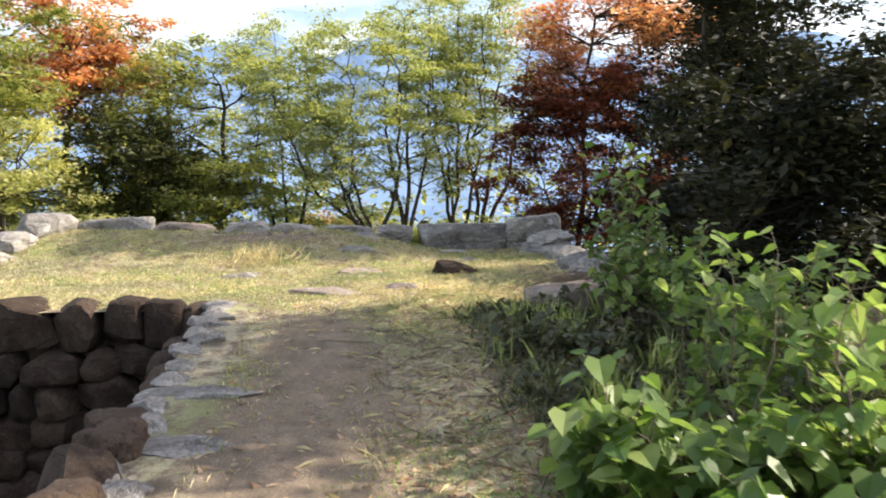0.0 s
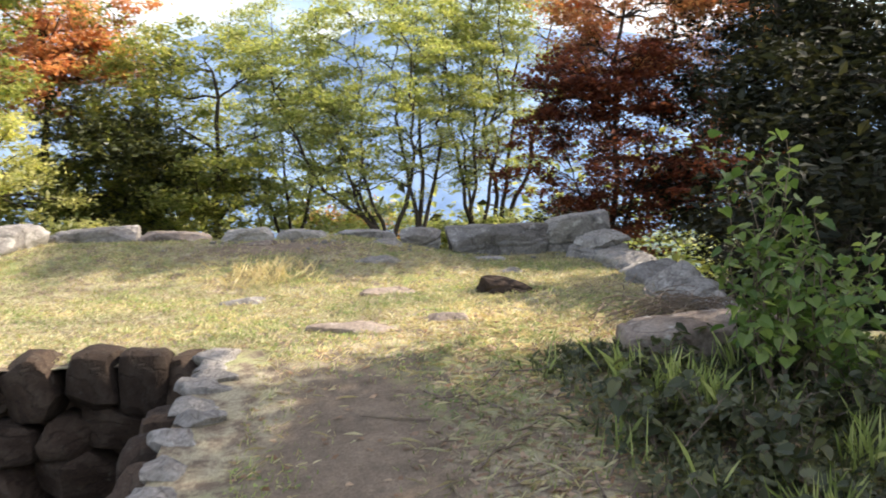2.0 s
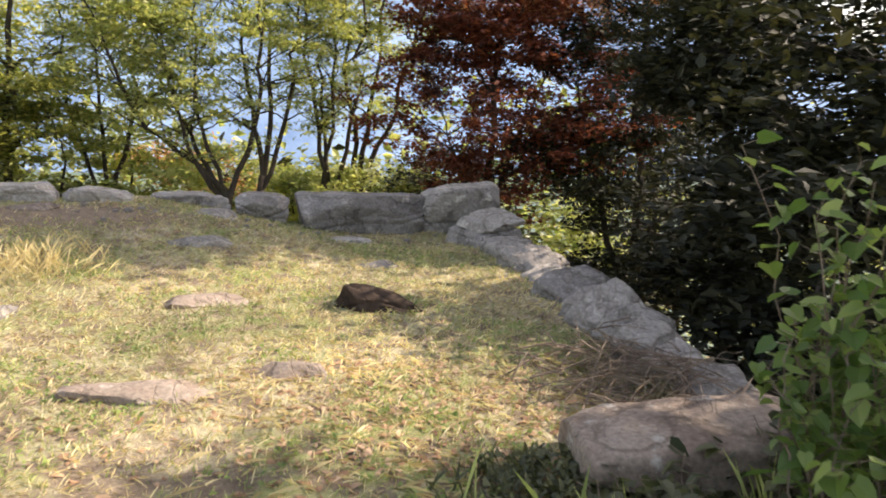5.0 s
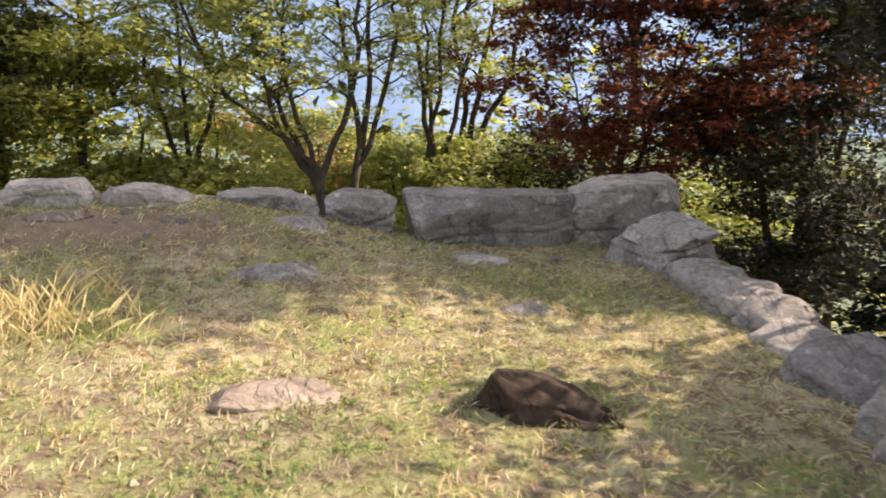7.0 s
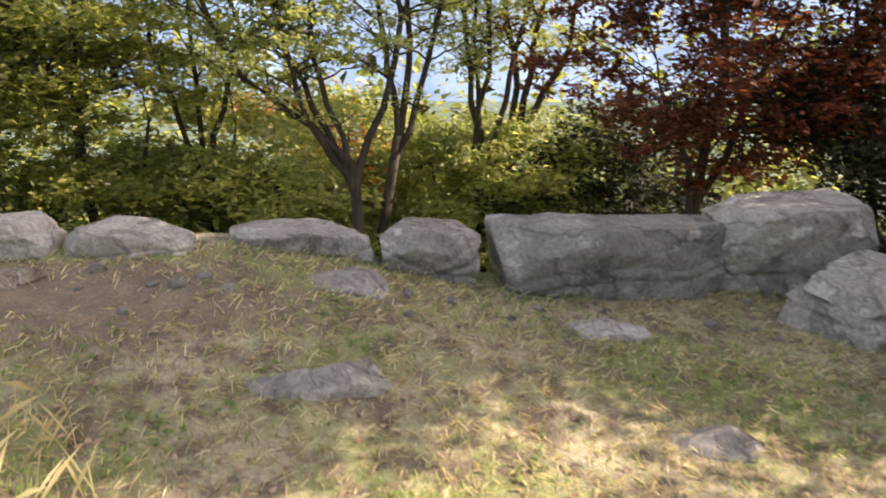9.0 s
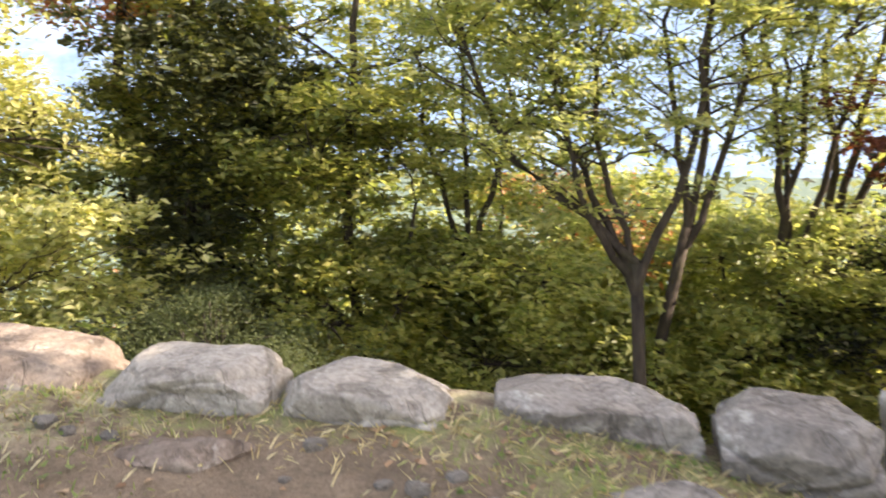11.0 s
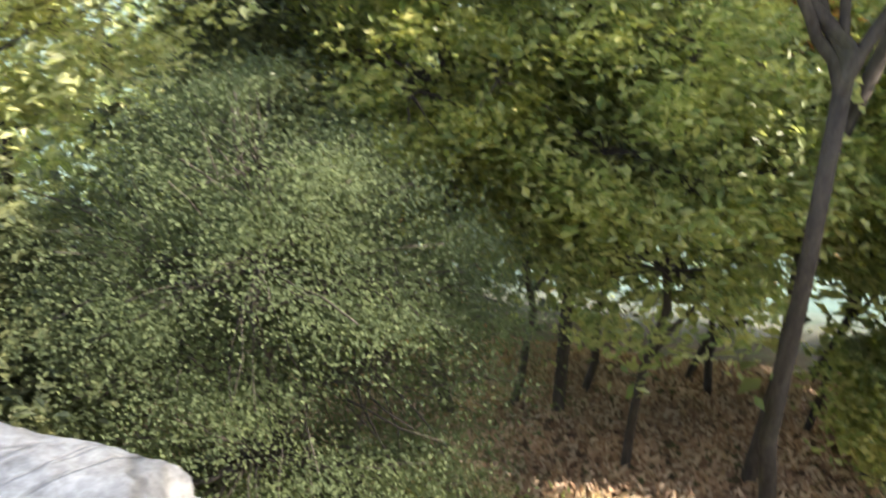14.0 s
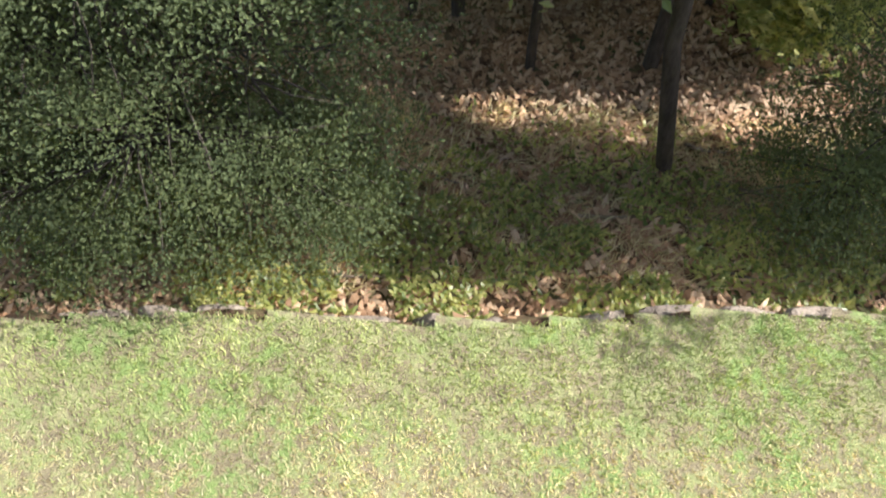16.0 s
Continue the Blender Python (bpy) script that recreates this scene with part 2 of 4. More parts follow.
# ---- mesh tools ----
class Geo:
    """Points and faces that grow into one mesh."""

    def __init__(self):
        self.v, self.f, self.n = [], [], 0

    def add(self, verts, faces):
        self.v.append(np.asarray(verts, float).reshape(-1, 3))
        self.f.append([[int(i) + self.n for i in face] for face in faces])
        self.n += len(self.v[-1])

    def quads(self, verts):
        """Rows of four corners each."""
        verts = np.asarray(verts, float).reshape(-1, 3)
        idx = np.arange(len(verts)).reshape(-1, 4) + self.n
        self.v.append(verts)
        self.f.append(idx.tolist())
        self.n += len(verts)

    def tube(self, pts, r0, r1, sides=6):
        pts = [Vector(p) for p in pts]
        ring = []
        for k, p in enumerate(pts):
            way = (pts[min(k + 1, len(pts) - 1)] - pts[max(k - 1, 0)]).normalized()
            a = way.orthogonal().normalized()
            c = way.cross(a)
            r = r0 + (r1 - r0) * k / (len(pts) - 1)
            ring += [p + r * (math.cos(q) * a + math.sin(q) * c) for q in (2 * math.pi * s / sides for s in range(sides))]
        faces = [(k * sides + s, k * sides + (s + 1) % sides, (k + 1) * sides + (s + 1) % sides, (k + 1) * sides + s)
                 for k in range(len(pts) - 1) for s in range(sides)]
        faces.append(list(range((len(pts) - 1) * sides, len(pts) * sides)))
        self.add([tuple(p) for p in ring], faces)

    def mesh(self, name, mat, smooth=False):
        me = bpy.data.meshes.new(name)
        me.from_pydata(np.concatenate(self.v).tolist(), [], [f for fs in self.f for f in fs])
        me.materials.append(mat)
        if smooth:
            me.shade_smooth()
        return me


def part(name, geo, mat, parent=None, label="", smooth=False):
    ob = new(name, geo.mesh(name, mat, smooth) if isinstance(geo, Geo) else geo)
    if parent is not None:
        ob.parent = parent
    return tagged(ob, label)


def smoothstep(a, b, v):
    t = np.clip((np.asarray(v, float) - a) / (b - a), 0, 1)
    return t * t * (3 - 2 * t)


def wob(x, y, s=1.0, seed=0.0):
    """A cheap smooth unevenness."""
    return (np.sin(1.7 * s * x + 1.3 + seed) * np.cos(1.9 * s * y - 0.7 * seed) + 0.6 * np.sin(3.3 * s * x + 2.1 * s * y + seed)
            + 0.4 * np.cos(5.1 * s * y - 3.7 * s * x + 2 * seed)) / 2.0


def terrace_z(x, y):
    """Height of the upper ground."""
    x, y = np.asarray(x, float), np.asarray(y, float)
    z = -0.38 + 0.36 * smoothstep(3.5, 9.3, y)
    z = z + 0.36 * smoothstep(1.4, -1.0, x) * smoothstep(11.3, 13.7, y)
    z = z + 0.06 * smoothstep(-2.0, -4.5, x) * smoothstep(9.0, 13.0, y)
    right = smoothstep(1.6, 8.5, x) * smoothstep(8.6, 7.6, y)
    z = z - 3.9 * right
    z = z - 4.4 * smoothstep(-3.0, -12.0, y)
    return z + 0.03 * wob(x, y, 1.0) + 0.012 * wob(x, y, 4.0, 2.0)


def lawn_edge(x):
    return 16.92 + 0.12 * (np.asarray(x, float) + 1.2) + 0.05 * np.sin(1.3 * np.asarray(x, float))


def low_z(x, y):
    """Height of the ground below the walls: a lawn round the foot, then a wooded slope into the valley."""
    x, y = np.asarray(x, float), np.asarray(y, float)
    edge = lawn_edge(x)
    out = np.maximum(y - edge, np.maximum(np.abs(x + 1.5) - 16.0, 0))
    z = -5.0 - 0.45 * smoothstep(0.0, 0.22, out) - 0.30 * np.clip(out, 0, 8) - 0.62 * np.clip(out - 8, 0, 60) - 0.16 * np.clip(out - 68, 0, 700)
    z = z + 0.10 * wob(x, y, 0.8) * smoothstep(0.3, 2.0, out) + 0.02 * wob(x, y, 2.5)
    return z


def sheet(xs, ys, height, keep=None):
    X, Y = np.meshgrid(xs, ys)
    Z = height(X, Y)
    g = Geo()
    w = len(xs)
    faces = []
    for j in range(len(ys) - 1):
        for i in range(w - 1):
            if keep is None or keep((xs[i] + xs[i + 1]) / 2, (ys[j] + ys[j + 1]) / 2):
                a = j * w + i
                faces.append((a, a + 1, a + w + 1, a + w))
    g.add(np.stack([X, Y, Z], -1).reshape(-1, 3), faces)
    return g


# ---- the setting ----
PIT = (-6.2, -1.72, 2.0, 8.72)


def east_x(y):
    """The line of the east wall's inner edge."""
    return 2.12 + 0.62 * smoothstep(8.6, 13.6, y)


def on_terrace(x, y):
    if PIT[0] < x < PIT[1] and PIT[2] < y < PIT[3]:
        return False
    if y > 8.4:
        return -5.6 + 0.0 * y < x < float(east_x(y)) + 0.30 and y < 14.05
    return -8.0 < x < 9.5


near = sheet(np.arange(-8, 9.6, 0.12), np.arange(-14, 14.4, 0.12), terrace_z, on_terrace)
tagged(part("terrace", near, TURF, smooth=True), "upper terrace of patchy dry turf with a trodden earth path", "ground", kind="structure")


def stretch(core, far, step, growth=1.25):
    c = list(np.arange(-core, core + 0.01, step))
    d, v = step, core
    while v < far:
        d *= growth
        v += d
        c = [-v] + c + [v]
    return np.array(c)


low = sheet(stretch(16, 4200, 0.5) - 1.5, stretch(16, 4200, 0.25) + 16.0, low_z)
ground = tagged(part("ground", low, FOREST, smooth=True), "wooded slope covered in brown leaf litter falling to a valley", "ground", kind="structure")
lawn = sheet(np.arange(-11, 11, 0.25), np.arange(14.6, 18.4, 0.12), lambda x, y: low_z(x, np.minimum(y, lawn_edge(x) - 0.02)) + 0.02,
             lambda x, y: y < lawn_edge(x) - 0.03)
tagged(part("lawn", lawn, LAWN, smooth=True), "strip of mown green lawn below the wall", "lawn", kind="structure")

floor_pit = sheet(np.arange(-6.4, -1.4, 0.2), np.arange(1.8, 9.0, 0.2), lambda x, y: -2.35 + 0.05 * wob(x, y, 2))
tagged(part("floor_pit", floor_pit, FOREST, smooth=True), "earth floor of a sunken stone-lined chamber", "floor", kind="structure")


def slab_wall(name, a, b, top, foot, batter, thick, label):
    """A retaining wall from a to b (x, y), leaning back; its outer side is to the right of the way from a to b."""
    a, b = Vector((*a, 0)), Vector((*b, 0))
    way = (b - a).normalized()
    out = Vector((way.y, -way.x, 0))
    nx, nz = max(2, int((b - a).length / 0.35)), 16
    g = Geo()
    verts, faces = [], []
    for i in range(nx + 1):
        for k in range(nz + 1):
            s, h = i / nx, k / nz
            p = a.lerp(b, s) + out * batter * (1 - h) * (top - foot)
            p = p + out * 0.05 * noise.noise(Vector((p.x * 2.1, p.y * 2.1, h * 9)))
            verts.append((p.x, p.y, foot + (top - foot) * h))
    for i in range(nx):
        for k in range(nz):
            q = i * (nz + 1) + k
            faces.append((q, q + nz + 1, q + nz + 2, q + 1))
    m = len(verts)
    for i in range(nx + 1):
        p = a.lerp(b, i / nx) - out * thick
        verts += [(p.x, p.y, foot), (p.x, p.y, top)]
    for i in range(nx):
        q = m + 2 * i
        faces.append((q + 1, q + 3, q + 2, q))
        faces.append((i * (nz + 1) + nz, (i + 1) * (nz + 1) + nz, q + 3, q + 1))
    g.add(verts, faces)
    return tagged(part(name, g, ROCK, smooth=True), label, "stone wall", kind="structure")


slab_wall("wall_north", (3.3, 14.20), (-5.7, 14.20), -0.25, -5.4, 0.14, 0.5, "high battered retaining wall of grey fieldstone")
slab_wall("wall_east", (2.75, 8.3), (3.15, 14.25), -0.30, -5.4, 0.14, 0.5, "high battered retaining wall of grey fieldstone")
slab_wall("wall_west", (-5.62, 14.25), (-5.62, 8.35), -0.10, -5.4, 0.14, 0.5, "high battered retaining wall of grey fieldstone")


def rock_mesh(name, size, mat, seed, cuts=9, rough=0.05, n=9, square=5.0):
    """An angular boulder: a rounded block cut by planes and roughened. size: length, depth, height; its foot is at z = 0."""
    rnd = random.Random(seed)
    bm = bmesh.new()
    bmesh.ops.create_cube(bm, size=2)
    bmesh.ops.subdivide_edges(bm, edges=bm.edges[:], cuts=n, use_grid_fill=True)
    planes = []
    for _ in range(cuts):
        d = Vector((rnd.uniform(-1, 1), rnd.uniform(-1, 1), rnd.uniform(-0.7, 1))).normalized()
        planes.append((d, rnd.uniform(0.72, 0.98) * (abs(d.x) ** 1.4 + abs(d.y) ** 1.4 + abs(d.z) ** 1.4) ** (1 / 1.4) * 0.82))
    off = Vector((rnd.uniform(-50, 50), rnd.uniform(-50, 50), rnd.uniform(-50, 50)))
    hx, hy, hz = size[0] / 2, size[1] / 2, size[2] / 2
    unit = min(size)
    for v in bm.verts:
        p = v.co.copy()
        k = (abs(p.x) ** square + abs(p.y) ** square + abs(p.z) ** square) ** (1 / square)
        p = p / k
        for d, c in planes:
            over = p.dot(d) - c
            if over > 0:
                p = p - d * over
        q = Vector((p.x * hx, p.y * hy, p.z * hz))
        big = noise.noise(q * 3.0 / max(unit, 0.12) * 0.5 + off)
        step = noise.cell(Vector((q.x * 2.0, q.y * 2.0, q.z * 9.0)) + off) - 0.5
        q = q + q.normalized() * unit * rough * (1.6 * big + 0.5 * step + 0.7 * noise.noise(q * 16 + off))
        v.co = q + Vector((0, 0, hz))
    me = bpy.data.meshes.new(name)
    bm.to_mesh(me)
    bm.free()
    me.materials.append(mat)
    me.shade_smooth()
    me.set_sharp_from_angle(angle=radians(32))
    return me


def boulder(name, x, y, z, size, mat, seed, label, turn=0, tilt=0, side=0, group="", category="stone", **more):
    if z is None:  # sunk into the turf
        z = float(terrace_z(x, y)) - 0.66 * size[2]
    ob = new(name, rock_mesh(name, size, mat, seed, **more))
    ob.matrix_world = pose(x, y, z, tilt, side, turn)
    return tagged(ob, label, category, group)


# ---- stones on the walls ----
EDGE = "stones along the wall's edge"

def block_mesh(name, size, mat, seed, left=(0, 0), right=(0, 0), peak=0.0, under=0.0, cracks=4, n=34, worn=1.0):
    """A quarried or field block. left, right: how far the side draws in at the top and at the foot, as shares of the length;
    peak: how much the top falls from one end (+) or the other (-); under: how far the front is cut back at the foot."""
    rnd = random.Random(seed)
    bm = bmesh.new()
    bmesh.ops.create_cube(bm, size=2)
    bmesh.ops.subdivide_edges(bm, edges=bm.edges[:], cuts=n, use_grid_fill=True)
    off = Vector((rnd.uniform(-50, 50), rnd.uniform(-50, 50), rnd.uniform(-50, 50)))
    seams = [(Vector((rnd.uniform(-0.35, 0.35), rnd.uniform(-0.2, 0.2), 1)).normalized() if k % 2 else Vector((rnd.uniform(-0.6, 0.6), rnd.uniform(-0.2, 0.2), 0.8)).normalized(),
              rnd.uniform(-0.5, 0.5), rnd.uniform(0.006, 0.016), rnd.choice((-1, 1))) for k in range(cracks)]
    chips = [(Vector((rnd.uniform(-1, 1), rnd.uniform(-1, 0.4), rnd.uniform(-0.2, 1))).normalized(), rnd.uniform(0.95, 1.15) / worn) for _ in range(12)]
    hx, hy, hz = (v / 2 for v in size)
    for v in bm.verts:
        p = v.co.copy()
        q = 15.0
        p = p / (abs(p.x) ** q + abs(p.y) ** q + abs(p.z) ** q) ** (1 / q)
        for d, c in chips:
            over = p.dot(d) - c
            if over > 0:
                p = p - d * over
        h = (p.z + 1) / 2
        draw = left if p.x < 0 else right
        p.x *= 1 - 2 * (draw[0] * h + draw[1] * (1 - h)) * abs(p.x)
        p.z -= max(p.z, 0) * peak * p.x
        if p.y < 0:
            p.y *= 1 - under * (1 - h)
        m = Vector((p.x * hx, p.y * hy, p.z * hz))
        out = Vector((p.x * 0.6, p.y, p.z)).normalized()
        lift = 0.018 * noise.noise(m * 2.4 + off) + 0.010 * noise.noise(m * 9 + off) + 0.005 * noise.noise(m * 25 + off)
        for d, c, deep, hand in seams:
            e = m.dot(d) - c * (hx if abs(d.x) > 0.6 else hz) + 0.10 * noise.noise(m * 2.2 + off * 0.3)
            lift -= deep * math.exp(-(e / 0.013) ** 2) + 0.5 * deep * (hand * e > 0) * math.exp(-abs(e) / 0.12)
        v.co = m + out * lift + Vector((0, 0, hz))
    me = bpy.data.meshes.new(name)
    bm.to_mesh(me)
    bm.free()
    me.materials.append(mat)
    me.shade_smooth()
    me.set_sharp_from_angle(angle=radians(38))
    return me


def block(name, x, y, z, size, mat, seed, label, turn=0, tilt=0, side=0, group="", **more):
    ob = new(name, block_mesh(name, size, mat, seed, **more))
    ob.matrix_world = pose(x, y, z, tilt, side, turn)
    return tagged(ob, label, "stone", group)


for k, (x0, x1, y, foot, top, deep, mat, turn, left, right, peak, label) in enumerate([
        (-4.55, -3.44, 14.05, 0.18, 0.57, 0.62, ROCK, 3, (0.10, 0), (0.03, 0.0), -0.1, "long grey granite block on the wall's edge"),
        (-3.40, -2.42, 14.02, 0.18, 0.47, 0.55, ROCK_BROWN, -2, (0.08, 0), (0.10, 0.0), 0.2, "low brownish granite boulder on the wall's edge"),
        (-2.44, -1.66, 13.95, 0.24, 0.48, 0.46, ROCK_PALE, 2, (0.24, 0.0), (0.02, 0.03), -0.12, "pale split granite boulder with a dark crack"),
        (-1.63, -0.90, 13.95, 0.22, 0.445, 0.46, ROCK_PALE, -3, (0.03, 0.07), (0.12, 0.0), 0.14, "pale cream granite boulder with curved cracks"),
        (-0.84, 0.01, 14.04, 0.14, 0.40, 0.44, ROCK, 4, (0.10, 0.02), (0.10, 0.0), 0.1, "long flat-topped grey boulder in shade"),
        (0.03, 0.62, 13.96, 0.04, 0.39, 0.48, ROCK, -4, (0.02, 0.10), (0.06, 0.16), 0.06, "blocky grey granite boulder"),
        (0.66, 2.10, 14.02, -0.08, 0.40, 0.66, ROCK, -1, (0.02, 0.10), (0.04, 0.10), 0.0, "very large cracked grey granite boulder"),
        (2.10, 2.98, 14.02, -0.10, 0.50, 0.74, ROCK, -18, (0.0, 0.04), (0.06, 0.0), -0.14, "square-topped grey granite block at the corner")]):
    block("boulder", (x0 + x1) / 2 - (0.03 if k < 6 else 0), y, foot - 0.10, ((x1 - x0) * 1.08, deep, top - foot + 0.10), mat, 40 + k, label, turn,
          group=EDGE, left=left, right=right, peak=peak, under=0.3 if k > 3 else 0.1, cracks=5, worn=0.8 if k == 7 else 0.85)
block("boulder", 2.64, 13.30, float(terrace_z(2.5, 13.4)) + 0.19, (0.62, 0.52, 0.10), ROCK_PALE, 60, "flat pale slab lying on the block at the corner", 24, 6, -9,
      group=EDGE, left=(0.16, 0), right=(0.05, 0), cracks=3, n=20, worn=0.85)
block("boulder", 2.58, 13.30, float(terrace_z(2.5, 13.3)) - 0.06, (0.72, 0.60, 0.24), ROCK, 59, "thick grey slab under a pale flat one", 20, 4, -6,
      group=EDGE, left=(0.12, 0), right=(0.05, 0), cracks=3, n=20, worn=0.85)
rnd = random.Random(31)
y = 12.72
k = 0
while y > 8.75:  # the slabs dip towards the turf, each at its own slant
    w = rnd.uniform(0.30, 0.52)
    deep = rnd.uniform(0.48, 0.62)
    x = 2.17 + 0.105 * (y - 8.75) + rnd.uniform(-0.06, 0.06)
    block("boulder", x, y, float(terrace_z(2.0, y)) - 0.14 + rnd.uniform(-0.05, 0.05), (deep, w * 1.04, rnd.uniform(0.24, 0.36)), ROCK if rnd.random() < 0.75 else ROCK_PALE, 62 + k,
          "slanting grey slab set into the wall's edge", rnd.uniform(6, 36), rnd.uniform(-4, 16), rnd.uniform(-20, -9), group=EDGE,
          left=(0.14, 0.0), right=(0.06, 0.0), peak=rnd.uniform(-0.35, 0.1), cracks=5, n=20, worn=0.9)
    y -= w * 0.93
    k += 1
for k, (x, y, ln, dp, ht, turn) in enumerate([(-4.80, 13.55, 0.90, 0.5, 0.34, 52), (-4.98, 12.75, 0.75, 0.45, 0.26, 74), (-5.08, 12.0, 0.75, 0.45, 0.24, 80),
                                              (-5.14, 11.25, 0.7, 0.45, 0.22, 85), (-5.2, 10.5, 0.75, 0.45, 0.22, 92), (-5.2, 9.7, 0.7, 0.45, 0.22, 90)]):
    block("boulder", x, y, float(terrace_z(x, y)) - 0.06, (ln, dp, ht), ROCK, 80 + k, "low grey stone on the terrace's curved edge", turn, group=EDGE, left=(0.06, 0), right=(0.1, 0), cracks=3, n=16)

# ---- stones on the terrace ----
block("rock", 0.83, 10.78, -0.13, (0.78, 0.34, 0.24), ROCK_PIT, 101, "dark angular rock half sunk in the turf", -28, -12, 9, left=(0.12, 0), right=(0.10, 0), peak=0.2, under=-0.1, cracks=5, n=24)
boulder("rock", -0.42, 11.08, None, (0.70, 0.32, 0.15), ROCK_BROWN, 102, "flat weathered rock flush with the dry turf", 4)
boulder("rock", -0.38, 12.58, None, (0.60, 0.28, 0.14), ROCK, 103, "flat grey stone almost covered by turf", 8)
boulder("rock", 1.15, 12.18, None, (0.45, 0.30, 0.16), ROCK, 104, "small grey stone half sunk in the turf", -10)
boulder("rock", -0.75, 9.38, None, (0.72, 0.36, 0.19), ROCK_BROWN, 105, "low weathered rock bedded in dry grass", -4)
boulder("rock", 0.05, 9.50, None, (0.50, 0.28, 0.16), ROCK_BROWN, 106, "low brown stone bedded in dry grass", 6)
boulder("rock", -1.84, 13.45, None, (0.48, 0.26, 0.14), ROCK_BROWN, 107, "brownish stone flush with the bare earth", 6)
boulder("rock", -0.24, 13.42, None, (0.46, 0.28, 0.14), ROCK, 108, "grey stone half sunk before the wall's stones", -6)
boulder("rock", 1.05, 13.30, None, (0.55, 0.30, 0.12), ROCK_PALE, 109, "flat pale stone before the largest boulder", -4)
boulder("rock", -1.75, 10.95, None, (0.50, 0.30, 0.18), ROCK, 110, "low grey stone in dry grass", 10)
block("rock", 1.58, 8.10, -0.36, (1.12, 0.55, 0.54), ROCK_BROWN, 111, "squared flat-topped brown block beside the path", -12, 3, -2, left=(0.03, 0.0), right=(0.05, 0), peak=-0.10, under=-0.08, cracks=3, n=24, worn=0.78)
boulder("rock", 2.75, 6.6, -0.95, (0.8, 0.5, 0.55), ROCK, 112, "grey stone among the shrubs beside the path", 20)

# ---- coping stones of the sunken chamber ----
COPE = "coping stones of the sunken chamber"
y = 4.3
k = 0
rnd = random.Random(5)
while y < 8.7:
    d = rnd.uniform(0.20, 0.36)
    long_one = k in (5, 8)
    ln = 0.80 if long_one else rnd.uniform(0.20, 0.36)
    boulder("coping_stone", -1.66 + (ln - 0.36) * 0.5 + rnd.uniform(-0.03, 0.05), y, float(terrace_z(-1.5, y)) - 0.07, (ln, d, 0.10 if long_one else 0.13),
            ROCK, 130 + k, "long pale flat slab at the path's edge" if long_one else "pale rough coping stone at the path's edge",
            rnd.uniform(-14, 10), rnd.uniform(-4, 4), rnd.uniform(-2, 8), group=COPE, n=9, rough=0.10, square=6, cuts=14)
    y += d * 0.93
    k += 1


# ---- walls of the sunken chamber ----
def stone_wall(name, origin, way, length, low_end, high_end, label):
    """A dry wall of rough stones on a backing; its face looks to the left of the way."""
    way = Vector((*way, 0)).normalized()
    face = Vector((-way.y, way.x, 0))
    o = Vector((*origin, 0))
    g = Geo()
    c = [o - face * 0.10, o + way * length - face * 0.10, o + way * length - face * 0.45, o - face * 0.45]
    g.add([(p.x, p.y, low_end) for p in c] + [(p.x, p.y, high_end - 0.10) for p in c],
          [(0, 1, 5, 4), (1, 2, 6, 5), (2, 3, 7, 6), (3, 0, 4, 7), (4, 5, 6, 7)])
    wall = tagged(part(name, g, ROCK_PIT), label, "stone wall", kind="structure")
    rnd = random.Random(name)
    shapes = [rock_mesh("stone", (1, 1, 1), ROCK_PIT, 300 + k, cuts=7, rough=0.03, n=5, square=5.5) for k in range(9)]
    z = low_end
    while z < high_end - 0.08:
        h = min(rnd.uniform(0.24, 0.40), high_end - z)
        if high_end - z - h < 0.16:
            h = high_end - z
        s = rnd.uniform(-0.2, 0)
        while s < length:
            w = rnd.uniform(0.28, 0.58)
            p = o + way * (s + w / 2)
            ob = new("stone", rnd.choice(shapes))
            ob.parent = wall
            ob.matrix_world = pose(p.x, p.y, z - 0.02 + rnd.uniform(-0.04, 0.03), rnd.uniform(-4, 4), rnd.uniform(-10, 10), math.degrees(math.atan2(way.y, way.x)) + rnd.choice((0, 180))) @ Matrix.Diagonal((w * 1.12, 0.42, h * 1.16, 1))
            s += w * 0.97
        z += h * 0.95
    return wall


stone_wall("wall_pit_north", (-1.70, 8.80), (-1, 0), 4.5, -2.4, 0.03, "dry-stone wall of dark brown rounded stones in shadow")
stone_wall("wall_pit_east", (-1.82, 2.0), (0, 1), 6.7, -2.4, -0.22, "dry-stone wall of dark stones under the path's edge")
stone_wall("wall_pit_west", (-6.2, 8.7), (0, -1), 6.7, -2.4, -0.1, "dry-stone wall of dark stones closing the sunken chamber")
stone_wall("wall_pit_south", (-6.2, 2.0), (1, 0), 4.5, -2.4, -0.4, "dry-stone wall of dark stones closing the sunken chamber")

# ---- pebbles at the foot of the edge stones ----
rnd = random.Random(21)
pebble_shapes = [rock_mesh("pebble", (1, 1, 1), ROCK, 340 + k, cuts=6, rough=0.06, n=3, square=3.5) for k in range(5)]
for k in range(34):
    x, y, s = rnd.uniform(-3.2, 2.2), rnd.uniform(13.0, 13.72), rnd.uniform(0.03, 0.09)
    ob = new("pebble", rnd.choice(pebble_shapes))
    ob.matrix_world = pose(x, y, float(terrace_z(x, y)) - 0.3 * s, 0, 0, rnd.uniform(0, 360)) @ Matrix.Diagonal((s, s * rnd.uniform(0.6, 1), s * rnd.uniform(0.5, 0.8), 1))
    tagged(ob, "small grey pebble on the bare earth", "pebble", "pebbles before the edge stones")


